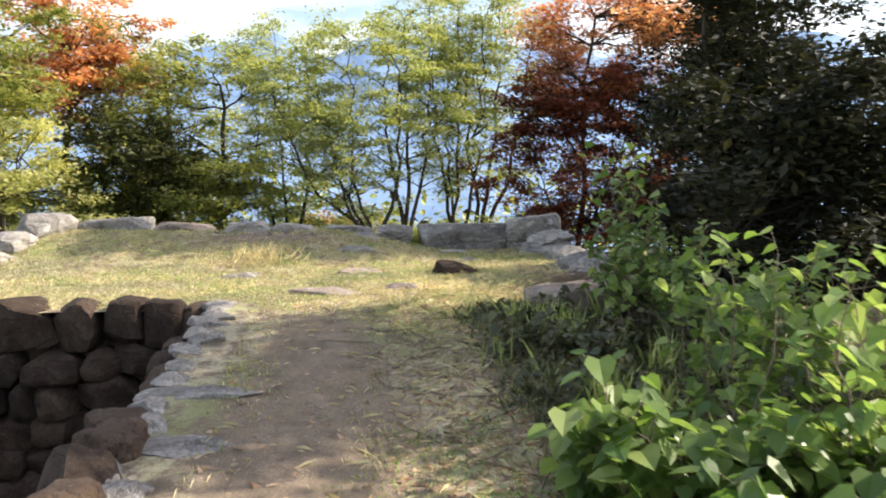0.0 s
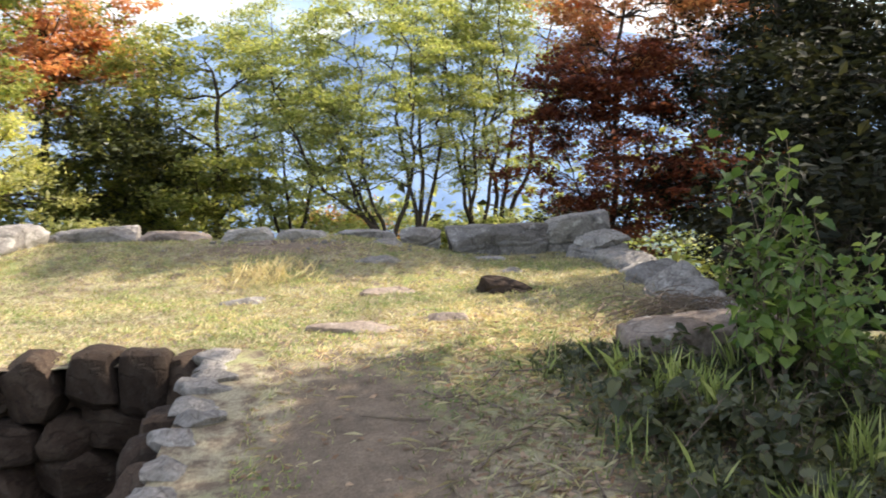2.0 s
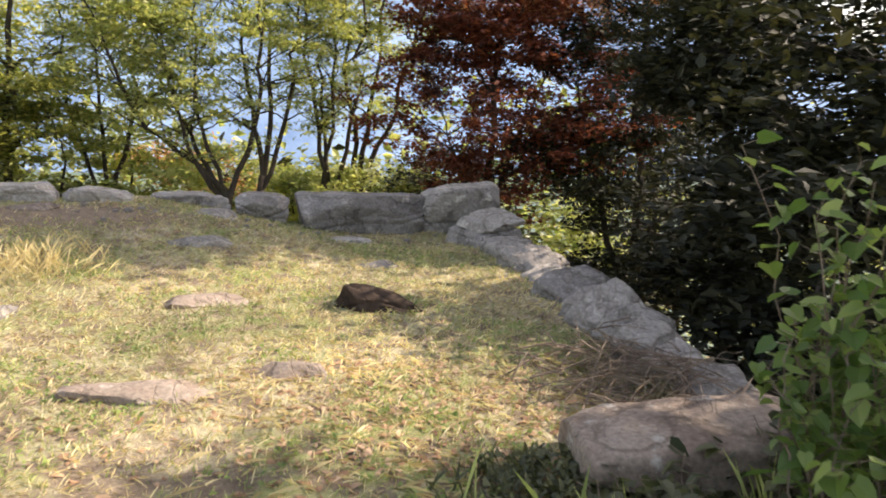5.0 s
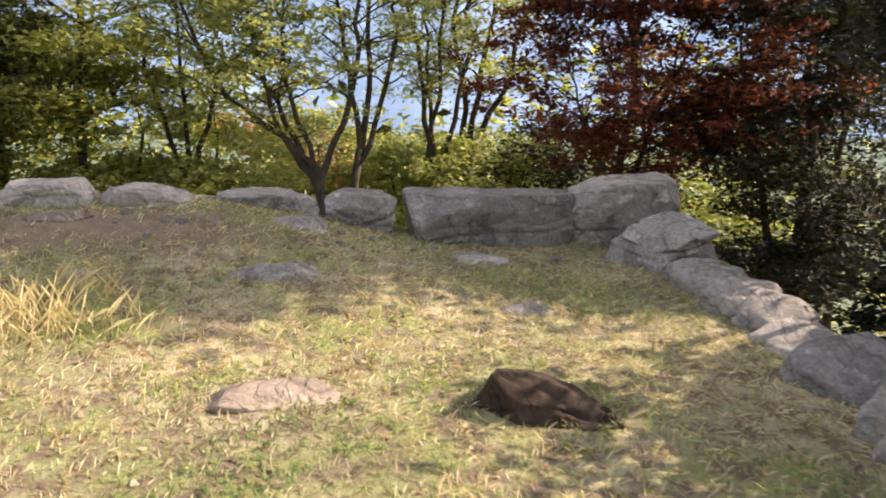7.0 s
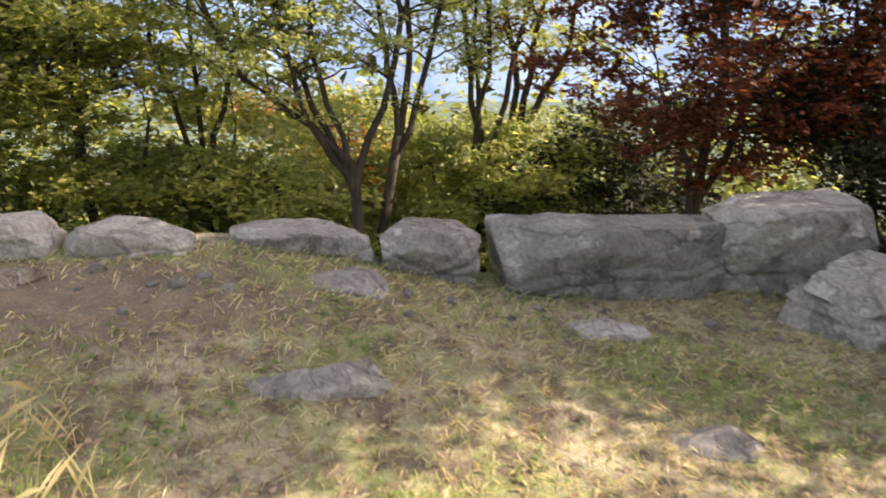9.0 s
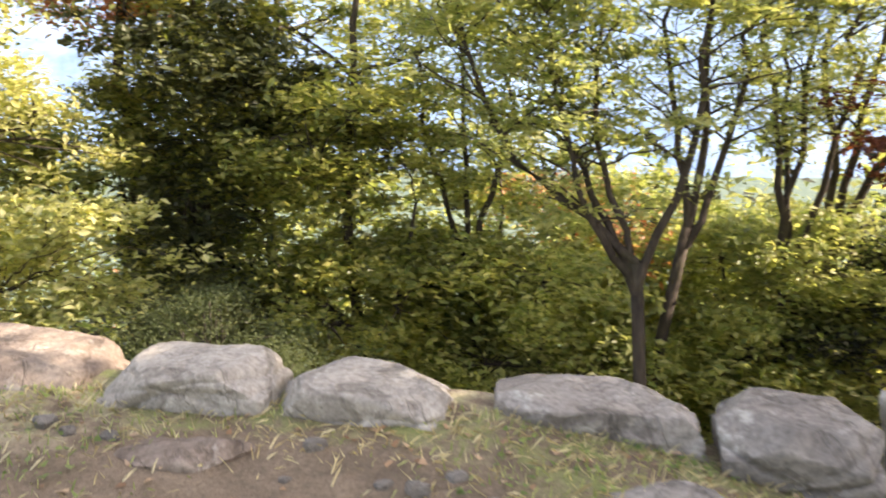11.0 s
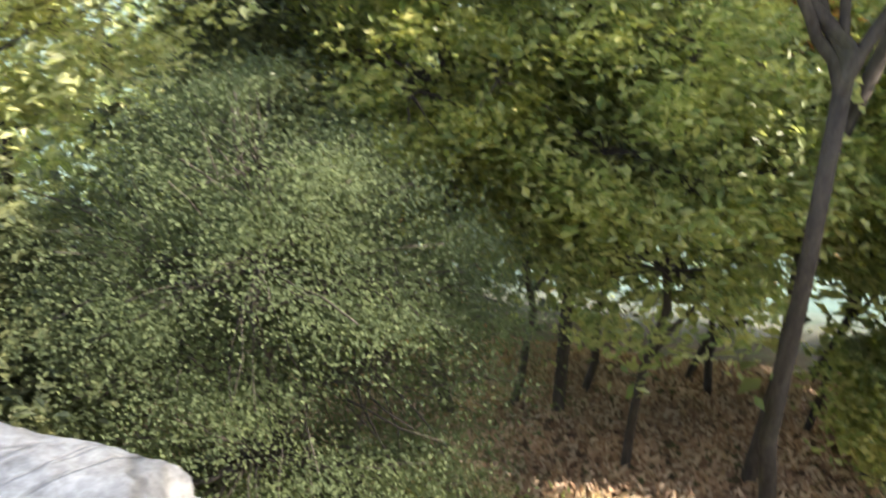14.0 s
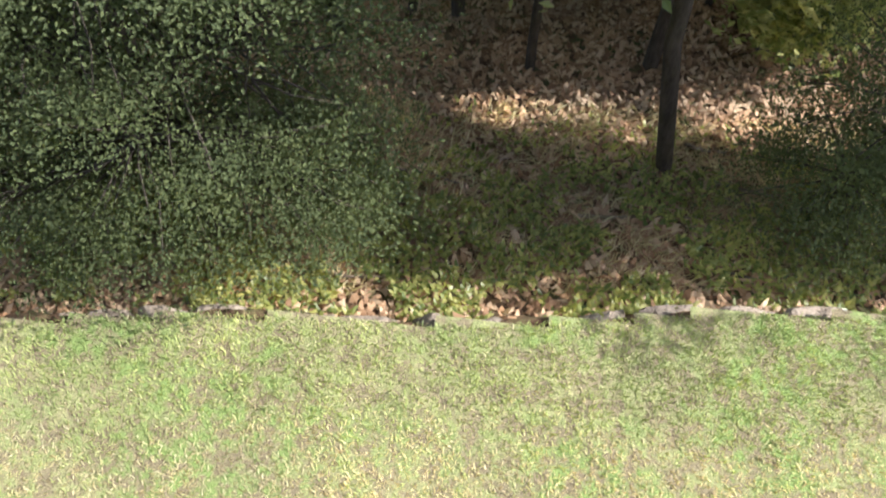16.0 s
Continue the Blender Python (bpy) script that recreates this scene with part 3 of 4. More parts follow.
# ---- trees and plants ----
def leaf_quads(rng, centres, size, droop=0.2, narrow=0.5):
    """One folded four-cornered leaf for each centre."""
    n = len(centres)
    way = rng.normal(size=(n, 3))
    way[:, 2] = way[:, 2] * 0.30 - droop * 0.7
    way /= np.linalg.norm(way, axis=1)[:, None]
    up = rng.normal(size=(n, 3)) * 0.40 + np.array([0, 0, 1.0])
    side = np.cross(way, up)
    side /= np.linalg.norm(side, axis=1)[:, None] + 1e-9
    nor = np.cross(side, way)
    s = size * rng.uniform(0.6, 1.3, size=(n, 1))
    a = centres - way * s * 0.5
    t = centres + way * s * 0.5
    mid = centres - way * s * 0.05 + nor * s * 0.10
    return np.stack([a, mid + side * s * narrow * 0.5, t, mid - side * s * narrow * 0.5], 1)


def curve(rnd, a, b, bend, steps=5):
    a, b = Vector(a), Vector(b)
    ln = (b - a).length
    w = Vector((rnd.uniform(-1, 1), rnd.uniform(-1, 1), rnd.uniform(-0.2, 1))) * bend * ln
    j = 0.03 * ln
    return [a.lerp(b, s) + w * (4 * s * (1 - s)) * 0.5 + (Vector((rnd.uniform(-j, j), rnd.uniform(-j, j), rnd.uniform(-j, j))) if 0 < s < 1 else Vector())
            for s in (k / steps for k in range(steps + 1))]


def tree(label, base, stems, blobs, leaf, seed, clumps=60, per=220, size=0.09, spread=0.36, flat=0.55, narrow=0.5, thick=0.12, droop=0.2, twigs=1.0,
         name="tree", bark=None, lush=1.05, grow=1.6):
    """stems: lists of points (relative to the base), the first from the ground; blobs: (x, y, z, rx, ry, rz, leaf material index, share)."""
    rnd, rng = random.Random(seed), np.random.default_rng(seed)
    root = new(name)
    root.location = base
    tagged(root, label, "shrub" if name == "shrub" else "tree")
    wood = Geo()
    nodes = []
    for k, st in enumerate(stems):
        fine = []
        for a, b in zip(st, st[1:]):
            seg = curve(rnd, a, b, 0.10, 4)
            fine += seg if not fine else seg[1:]
        r = thick * (1.0 if k == 0 else 0.62)
        wood.tube(fine, r, r * 0.28, 8)
        nodes += [(Vector(p), max(r * 0.28, r * (1 - 0.72 * i / (len(fine) - 1)))) for i, p in enumerate(fine) if i > len(fine) * 0.35]
    mats = leaf if isinstance(leaf, (list, tuple)) else [leaf]
    crowns = [Geo() for _ in mats]
    total = sum(b[7] if len(b) > 7 else 1 for b in blobs)
    for b in blobs:
        x, y, z, rx, ry, rz = b[:6]
        which = b[6] if len(b) > 6 else 0
        count = max(3, int(clumps * (b[7] if len(b) > 7 else 1) / total))
        c = Vector((x, y, z))
        start, r = min(nodes, key=lambda q: (q[0] - c).length + (0.6 if q[0].z > c.z else 0))
        limb = curve(rnd, start, c, 0.12, 6)
        wood.tube(limb, r * 0.75, r * 0.22, 6)
        d = rng.normal(size=(count, 3))
        d /= np.linalg.norm(d, axis=1)[:, None]
        rad = rng.uniform(0.35, 1.08, size=(count, 1)) ** 0.6
        pts = np.array([x, y, z]) + d * rad * np.array([rx, ry, rz])
        for q in pts:
            if rnd.random() < twigs:
                j = rnd.randint(2, 6)
                wood.tube(curve(rnd, limb[j], q, 0.12, 4), r * 0.26, 0.006, 4)
        who = np.repeat(np.arange(count), rng.poisson(per * lush, count))
        rel = rng.normal(size=(len(who), 3)) * np.array([spread, spread, spread * flat])
        crowns[which].quads(leaf_quads(rng, pts[who] + rel * rng.uniform(0.6, 1.3, size=(count, 1))[who], size * grow, droop, narrow))
    part("trunk", wood, bark or BARK, root, smooth=True)
    for g, m in zip(crowns, mats):
        if g.n:
            part("crown", g, m, root)
    return root


def cloud(seed, cx, cy, cz, rx, ry, rz, n, r, which=0):
    """Many small leaf masses spread through an ellipsoid."""
    rnd = random.Random(seed)
    out = []
    while len(out) < n:
        u, v, w = rnd.uniform(-1, 1), rnd.uniform(-1, 1), rnd.uniform(-1, 1)
        if 0.15 < u * u + v * v + w * w < 1:
            k = r * rnd.uniform(0.7, 1.3)
            out.append((cx + rx * u, cy + ry * v, cz + rz * w, k, k, k * 0.85, which))
    return out


def airy_tree(label, x, y, fork_z, top_z, stems, leaf, seed, thick=0.10, lean=0.0, sprays=4, per=58):
    """A tree with a bare trunk that parts into arching stems; flat sprays of leaves on the outer twigs.
    stems: (sideways reach, reach in depth, share of the height, bend)."""
    rnd, rng = random.Random(seed), np.random.default_rng(seed)
    z = float(low_z(x, y)) - 0.1
    root = new("tree")
    root.location = (x, y, z)
    tagged(root, label, "tree")
    wood, spots = Geo(), []
    fork = Vector((lean, 0, fork_z - z))
    wood.tube(curve(rnd, (0, 0, 0), fork, 0.05, 3), thick * 1.15, thick * 0.8, 9)
    for reach, depth, share, bend in stems:
        end = Vector((lean + reach, depth, fork.z + share * (top_z - fork_z)))
        start = fork - Vector((0, 0, rnd.uniform(0.0, 0.5)))
        knee = start.lerp(end, 0.35) + Vector((bend * reach, 0, -0.10 * abs(reach)))
        pts = curve(rnd, start, knee, 0.06, 5) + curve(rnd, knee, end, 0.05, 8)[1:]
        r = thick * rnd.uniform(0.52, 0.68)
        wood.tube(pts, r, r * 0.16, 7)
        for j in range(4, len(pts)):
            for _ in range(2):
                s = j / (len(pts) - 1)
                ang = rnd.uniform(0, 6.28)
                ln = rnd.uniform(0.5, 1.05) * (1.15 - 0.55 * s)
                tip = pts[j] + Vector((math.cos(ang) * ln, math.sin(ang) * ln * 0.8, ln * rnd.uniform(0.25, 0.8)))
                limb = curve(rnd, pts[j], tip, 0.14, 5)
                wood.tube(limb, r * (0.42 - 0.26 * s), 0.006, 5)
                for _ in range(sprays if s > 0.5 else sprays // 2):
                    q = limb[rnd.randint(2, 5)]
                    o = q + Vector((rnd.gauss(0, 0.24), rnd.gauss(0, 0.24), rnd.gauss(0.06, 0.14)))
                    wood.tube([q, q.lerp(o, 0.5) + Vector((0, 0, 0.03)), o], 0.008, 0.003, 3)
                    spots.append(o)
    pts = np.array([tuple(p) for p in spots])
    who = np.repeat(np.arange(len(pts)), rng.poisson(per, len(pts)))
    rel = rng.normal(size=(len(who), 3)) * np.array([0.17, 0.17, 0.055])
    crown = Geo()
    crown.quads(leaf_quads(rng, pts[who] + rel * rng.uniform(0.6, 1.3, size=(len(pts), 1))[who], 0.105, 0.4, 0.42))
    part("trunk", wood, BARK, root, smooth=True)
    part("crown", crown, leaf, root)
    return root


# airy multi-stemmed trees beyond the north wall
airy_tree("tall airy tree with a forked leaning trunk and pale green leaves", 0.84, 19.5, -0.25, 4.3,
          [(-2.4, -0.2, 0.80, 0.18), (-0.5, 0.0, 0.98, 0.6), (0.5, 0.1, 1.0, 0.7), (-1.5, 0.5, 0.9, 0.14), (-1.0, -0.4, 0.55, 0.2)], LEAF_AIRY, 1, 0.085, -0.65)
airy_tree("slender airy tree with upright dark stems", 0.80, 21.6, -0.2, 5.2,
          [(0.15, 0.1, 1.0, 0.4), (0.8, 0.2, 0.9, 0.3), (-0.4, 0.5, 0.9, 0.3)], LEAF_AIRY, 3, 0.095, 0.2)
airy_tree("tall airy tree with several dark slender stems", 2.4, 22.2, -0.9, 5.6,
          [(-0.6, 0, 0.92, 0.1), (0.2, 0.3, 1.0, 0.2), (0.9, -0.2, 0.98, 0.2), (-0.1, 0.6, 0.8, 0.2)], LEAF_AIRY, 4, 0.10)
airy_tree("tall airy tree with a light spreading crown", 3.2, 23.0, -0.6, 6.0,
          [(-0.5, 0, 0.95, 0.1), (0.6, 0.2, 1.0, 0.2), (1.5, -0.3, 0.88, 0.2)], LEAF_AIRY, 5, 0.11)
airy_tree("airy tree with a wide pale crown of thin stems", -1.9, 22.6, -0.9, 4.9,
          [(-1.2, 0, 0.9, 0.15), (-0.3, 0.3, 1.0, 0.2), (0.8, -0.3, 0.95, 0.2)], LEAF_AIRY, 6, 0.09)
# denser trees to the north-west
tree("dense olive-green broadleaved tree with sunlit edges", (-3.5, 22.0, -7.0),
     [[(0, 0, 0), (0.1, 0, 4), (-0.1, 0, 8), (0, 0, 10.5)], [(0.1, 0, 4), (0.9, -0.2, 7)]],
     cloud(11, 0, -0.2, 8.9, 2.1, 1.4, 2.3, 18, 0.9) + cloud(12, 0.2, -0.6, 5.9, 2.1, 1.0, 1.0, 7, 0.8), LEAF_OLIVE, 4, clumps=230, per=100, size=0.085, spread=0.24, thick=0.12, flat=0.45)
tree("tall yellowing broadleaved tree", (-5.3, 23.4, -8.0),
     [[(0, 0, 0), (0.1, 0, 5), (0, 0, 9), (0.2, 0, 12)]],
     cloud(13, 0, -0.2, 10.0, 2.2, 1.5, 2.7, 20, 0.95) + cloud(14, 0, -0.6, 6.4, 2.1, 1.0, 1.2, 7, 0.8), LEAF_OLIVE, 5, clumps=240, per=100, size=0.09, spread=0.24, thick=0.14, flat=0.45)
tree("dark evergreen tree behind the terrace corner", (-6.0, 22.2, -7.2),
     [[(0, 0, 0), (0, 0, 5), (0.1, 0, 10)]],
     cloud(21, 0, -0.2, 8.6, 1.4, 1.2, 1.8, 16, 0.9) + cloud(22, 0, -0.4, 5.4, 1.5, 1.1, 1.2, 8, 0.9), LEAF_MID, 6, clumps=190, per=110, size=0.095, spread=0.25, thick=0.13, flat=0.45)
tree("broad yellow-leaved maple below the terrace corner", (-7.6, 19.2, -6.2),
     [[(0, 0, 0), (0.1, -0.1, 3), (0, -0.2, 7), (-0.2, 0, 11)], [(0.1, -0.1, 3.6), (0.9, -0.5, 5.5)]],
     cloud(15, 0.2, -0.3, 6.4, 2.2, 1.5, 2.3, 26, 0.8) + cloud(25, -0.6, 0, 10.0, 2.2, 1.4, 2.0, 18, 0.8, 1), [LEAF_YELLOW, LEAF_OLIVE], 7, clumps=330, per=95, size=0.08, spread=0.22, flat=0.4, thick=0.12)
tree("tall maple with an orange-brown top", (-7.4, 23.0, -8.0),
     [[(0, 0, 0), (0.1, 0, 6), (0, 0, 11), (0.1, 0, 14)]],
     cloud(16, 0, 0, 12.9, 2.0, 1.5, 2.0, 18, 0.9, 0) + cloud(23, 0, -0.2, 8.6, 2.2, 1.4, 2.0, 14, 0.95, 1), [LEAF_ORANGE, LEAF_OLIVE], 8, clumps=260, per=95, size=0.095, spread=0.24, flat=0.45, thick=0.15)
tree("tall mixed green tree at the western edge of the wood", (-10.6, 21.0, -7.2),
     [[(0, 0, 0), (0.1, 0, 6), (0, 0, 12)]],
     cloud(24, 0, 0, 10.5, 2.4, 1.5, 3.0, 20, 1.0), LEAF_OLIVE, 10, clumps=230, per=95, size=0.10, spread=0.26, flat=0.5, thick=0.15)
# red maple and dark trees to the east
# two leaf colours paint this maple's sunlit top and shaded lower crown
tree("red maple with shade painted into its lower leaves and a sunlit orange top", (5.2, 20.0, -6.4),
     [[(0, 0, 0), (-0.2, 0, 4.5), (0, 0, 8), (0.3, 0, 11.3)], [(-0.2, 0, 4.8), (-1.0, -0.3, 7.2)], [(-0.1, 0, 5.5), (1.0, -0.2, 8.4)]],
     cloud(17, -0.1, -0.3, 7.6, 2.9, 1.5, 1.9, 26, 0.8, 0) + cloud(18, 1.3, 0, 10.7, 2.9, 1.3, 1.4, 22, 0.8, 1) + cloud(19, 0.9, 0.1, 9.2, 2.4, 1.2, 1.0, 14, 0.8, 0),
     [LEAF_SHADED_RED, LEAF_ORANGE], 9, clumps=520, per=95, size=0.075, spread=0.22, flat=0.35, thick=0.11)
def dark_tree(x, y, z, k, w, seed, label="tall tree with a dense crown toned near-black for backlight"):
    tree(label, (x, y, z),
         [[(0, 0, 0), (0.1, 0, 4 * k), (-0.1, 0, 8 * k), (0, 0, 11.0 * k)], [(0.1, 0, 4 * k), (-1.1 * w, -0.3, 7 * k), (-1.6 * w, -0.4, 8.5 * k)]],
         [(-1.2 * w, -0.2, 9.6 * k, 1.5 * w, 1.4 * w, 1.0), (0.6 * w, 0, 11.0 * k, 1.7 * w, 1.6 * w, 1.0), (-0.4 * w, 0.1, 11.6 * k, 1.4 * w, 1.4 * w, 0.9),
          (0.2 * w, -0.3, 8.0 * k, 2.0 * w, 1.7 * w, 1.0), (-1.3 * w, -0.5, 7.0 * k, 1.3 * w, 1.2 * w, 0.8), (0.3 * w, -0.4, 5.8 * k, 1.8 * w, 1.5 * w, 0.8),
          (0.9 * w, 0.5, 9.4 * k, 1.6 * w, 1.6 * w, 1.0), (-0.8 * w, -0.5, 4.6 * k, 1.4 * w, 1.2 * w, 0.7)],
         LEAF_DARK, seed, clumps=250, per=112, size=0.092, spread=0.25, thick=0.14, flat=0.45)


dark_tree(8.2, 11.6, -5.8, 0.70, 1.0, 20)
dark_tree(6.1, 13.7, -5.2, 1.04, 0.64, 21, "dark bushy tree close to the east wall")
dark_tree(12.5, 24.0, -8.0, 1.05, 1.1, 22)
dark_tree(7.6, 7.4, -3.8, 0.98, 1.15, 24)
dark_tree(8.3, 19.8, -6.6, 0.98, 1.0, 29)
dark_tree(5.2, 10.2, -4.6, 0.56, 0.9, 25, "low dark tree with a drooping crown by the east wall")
# the round-headed tree seen from above, and what stands beside it below the wall
tree("round bushy tree with fine grey-green foliage below the wall", (-3.9, 17.9, -5.7),
     [[(0, 0, 0), (0, 0, 2), (0.1, 0, 3.9)]],
     [(0, 0, 3.9, 1.6, 1.3, 1.1), (-0.9, 0, 2.8, 1.4, 1.2, 1.1), (0.9, 0.1, 2.9, 1.3, 1.2, 1.1), (-2.0, 0.2, 2.5, 1.5, 1.2, 1.3), (0, -0.5, 2.2, 1.6, 0.9, 1.1), (0.0, 0.3, 4.7, 1.0, 0.9, 0.6),
      (1.0, -0.3, 1.8, 1.0, 0.8, 0.8), (-1.2, -0.5, 1.3, 1.2, 0.8, 0.7), (-1.3, 0.2, 3.7, 1.2, 1.0, 0.9), (1.1, 0.3, 3.7, 0.9, 0.9, 0.7)],
     LEAF_GREY, 30, clumps=470, per=310, size=0.023, spread=0.24, flat=0.26, narrow=0.5, thick=0.10, droop=0.5)
tree("low blue-green bushy tree at the lawn's edge", (2.6, 19.0, -6.1),
     [[(0, 0, 0), (0, 0, 1.2), (0.2, 0, 2.4)]],
     [(0, 0, 2.1, 1.1, 1.0, 0.8), (0.8, -0.1, 1.6, 1.0, 0.9, 0.8), (-0.5, -0.3, 1.2, 0.9, 0.8, 0.6), (0.9, 0.4, 2.9, 0.9, 0.9, 0.7)],
     LEAF_GREY, 31, clumps=150, per=280, size=0.024, spread=0.22, flat=0.3, narrow=0.5, thick=0.08)
for sd, (x, y, h, w, leaf) in enumerate([(-0.8, 21.4, 6.0, 1.5, LEAF_AIRY), (2.7, 22.2, 6.2, 1.3, LEAF_AIRY), (2.2, 25.6, 7.0, 1.8, LEAF_OLIVE), (1.8, 23.4, 6.4, 1.7, LEAF_AIRY), (-2.6, 22.6, 6.2, 1.6, LEAF_OLIVE), (3.6, 23.2, 6.6, 1.7, LEAF_AIRY),
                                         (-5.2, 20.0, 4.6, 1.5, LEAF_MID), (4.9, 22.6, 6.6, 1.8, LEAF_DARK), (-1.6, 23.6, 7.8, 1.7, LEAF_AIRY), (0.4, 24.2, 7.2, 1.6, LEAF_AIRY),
                                         (-6.6, 17.4, 4.0, 1.2, LEAF_MID), (2.5, 22.3, 2.0, 0.7, LEAF_AIRY), (5.4, 24.6, 6.0, 1.7, LEAF_OLIVE)]):
    z = float(low_z(x, y)) - 0.1
    tree("leafy understorey tree on the slope below the wall" if leaf not in (LEAF_DARK, LEAF_MID) else "understorey tree on the slope with leaves darkened for shade", (x, y, z),
         [[(0, 0, 0), (0.1, 0, h * 0.4), (-0.1, 0, h * 0.7), (0, 0, h)], [(0.1, 0, h * 0.35), (0.5 * w, -0.2, h * 0.6)]],
         [(0, 0, h, w * 0.8, w * 0.8, 0.8), (-0.5 * w, -0.2, h * 0.8, w * 0.9, w * 0.8, 0.8), (0.5 * w, 0, h * 0.78, w * 0.8, w * 0.8, 0.7), (0, -0.2, h * 0.58, w, w * 0.8, 0.6)],
         leaf, 50 + sd, clumps=120, per=100, size=0.09, spread=0.24, thick=0.07, flat=0.45)
tree("orange maple sapling among the airy trees", (0.0, 24.5, -8.6), [[(0, 0, 0), (0.1, 0, 4), (0, 0, 8.3)]],
     [(-0.5, 0, 8.2, 1.2, 0.8, 0.5), (0.6, 0, 7.6, 0.9, 0.7, 0.4)], LEAF_ORANGE, 70, clumps=14, per=100, size=0.10, thick=0.07)


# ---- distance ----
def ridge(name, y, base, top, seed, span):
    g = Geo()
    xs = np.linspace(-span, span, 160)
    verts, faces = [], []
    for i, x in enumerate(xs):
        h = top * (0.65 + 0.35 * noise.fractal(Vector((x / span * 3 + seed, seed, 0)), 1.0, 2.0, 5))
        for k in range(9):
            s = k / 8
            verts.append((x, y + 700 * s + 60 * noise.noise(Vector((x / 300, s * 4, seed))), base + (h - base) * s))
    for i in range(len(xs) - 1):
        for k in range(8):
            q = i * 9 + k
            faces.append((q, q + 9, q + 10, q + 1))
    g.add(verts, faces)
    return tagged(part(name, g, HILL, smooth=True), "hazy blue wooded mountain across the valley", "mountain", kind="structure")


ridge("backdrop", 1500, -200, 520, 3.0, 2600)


def far_woods():
    """The canopy of the woods that run down the slope."""
    rng = np.random.default_rng(9)
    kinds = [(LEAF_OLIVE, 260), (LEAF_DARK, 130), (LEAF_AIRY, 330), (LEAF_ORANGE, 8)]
    for mat, count in kinds:
        g = Geo()
        d = rng.uniform(0, 1, count) ** 1.5 * 55 + 25.5
        ang = rng.uniform(-1.25, 1.25, count)
        x, y = -0.5 + d * np.sin(ang) * 0.95, d * np.cos(ang) * 0.55 + d * 0.42 + 2
        near_side = np.abs(x) > 12
        y = np.where(near_side, rng.uniform(6, 50, count), y)
        z = low_z(x, y) + rng.uniform(2.0, 9.5, count)
        mid = count // 2  # the near rows, whose tops stay below the terrace's horizon
        x[:mid], y[:mid] = rng.uniform(-16, 15, mid), rng.uniform(24.5, 36, mid)
        z[:mid] = low_z(x[:mid], y[:mid]) + rng.uniform(2.0, 9.0, mid)
        who = np.repeat(np.arange(count), 115)
        rel = rng.normal(size=(len(who), 3)) * np.array([1.1, 1.1, 0.75])
        g.quads(leaf_quads(rng, np.stack([x, y, z], 1)[who] + rel, 0.36, 0.2, 0.55))
        tagged(part("woodland", g, mat), "distant woodland canopy on the slope", "woods", kind="stuff")


far_woods()


# ---- grass, litter and low plants ----
def allowed(x, y):
    pit = (x > PIT[0] - 0.1) & (x < PIT[1] + 0.35) & (y > PIT[2]) & (y < PIT[3] + 0.05)
    inside = np.where(y > 8.4, (x > -5.3) & (x < east_x(y) - 0.05) & (y < 13.9), (x > -3) & (x < 4.5) & (y > 0.5))
    return inside & ~pit


def trodden(x, y):
    """How bare the ground is, 0 to 1."""
    path = np.exp(-((x + 0.80 - 0.10 * np.sin(y)) / 0.62) ** 2) * smoothstep(9.3, 7.6, y)
    bare = np.exp(-((x + 1.5) / 1.1) ** 2 - ((y - 13.25) / 0.42) ** 2)
    return np.maximum(path, bare)


def blades(rng, x, y, z, ln, width, lean):
    n = len(x)
    a = rng.uniform(0, 2 * np.pi, n)
    tilt = np.radians(rng.normal(lean[0], lean[1], n)).clip(0.05, 1.5)
    ln = ln * rng.uniform(0.5, 1.35, n)
    way = np.stack([np.cos(a) * np.sin(tilt), np.sin(a) * np.sin(tilt), np.cos(tilt)], 1)
    side = np.stack([-np.sin(a), np.cos(a), np.zeros(n)], 1) * (width * rng.uniform(0.6, 1.4, n))[:, None]
    p = np.stack([x, y, z], 1)
    mid = p + way * (ln * 0.55)[:, None] + np.array([0, 0, 1]) * (0.10 * ln)[:, None]
    tip = p + way * ln[:, None]
    g = Geo()
    g.quads(np.stack([p - side, p + side, mid + side * 0.8, tip], 1))
    return g


def patches(x, y):
    """Where green grows (towards 1) and where the turf is dead (towards 0)."""
    return 0.5 + 0.42 * wob(x, y, 1.15, 3.0) + 0.30 * wob(x, y, 3.1, 1.0)


def sow(name, count, area, height, ln, width, lean, mat, chance, seed, label, category="grass"):
    rng = np.random.default_rng(seed)
    x, y = rng.uniform(area[0], area[1], count), rng.uniform(area[2], area[3], count)
    ok = rng.uniform(0, 1, count) < chance(x, y)
    x, y = x[ok], y[ok]
    return tagged(part(name, blades(rng, x, y, height(x, y) - 0.004, ln, width, lean), mat), label, category, kind="stuff")


T = (-5.4, 4.0, 0.6, 13.95)
sow("dead_grass", 190000, T, terrace_z, 0.062, 0.0028, (68, 16), GRASS_DRY,
    lambda x, y: allowed(x, y) * (1 - trodden(x, y)) * (1.0 - 0.55 * patches(x, y).clip(0, 1)) * np.where(y < 8.3, np.where(x > 0.3, 0.08, 0.5), 1), 1, "matted dead straw-coloured grass")
sow("green_grass", 200000, T, terrace_z, 0.042, 0.0032, (45, 20), GRASS_GREEN,
    lambda x, y: allowed(x, y) * (1 - trodden(x, y)) * patches(x, y).clip(0.08, 1), 2, "short green grass and weeds in patches")
sow("weed_leaves", 60000, T, lambda x, y: terrace_z(x, y) + 0.018, 0.028, 0.010, (80, 14), LEAF_GREEN,
    lambda x, y: allowed(x, y) * (1 - trodden(x, y)) * (patches(x, y) > 0.60) * 0.9, 3, "low clover-like weeds in the turf", "weeds")
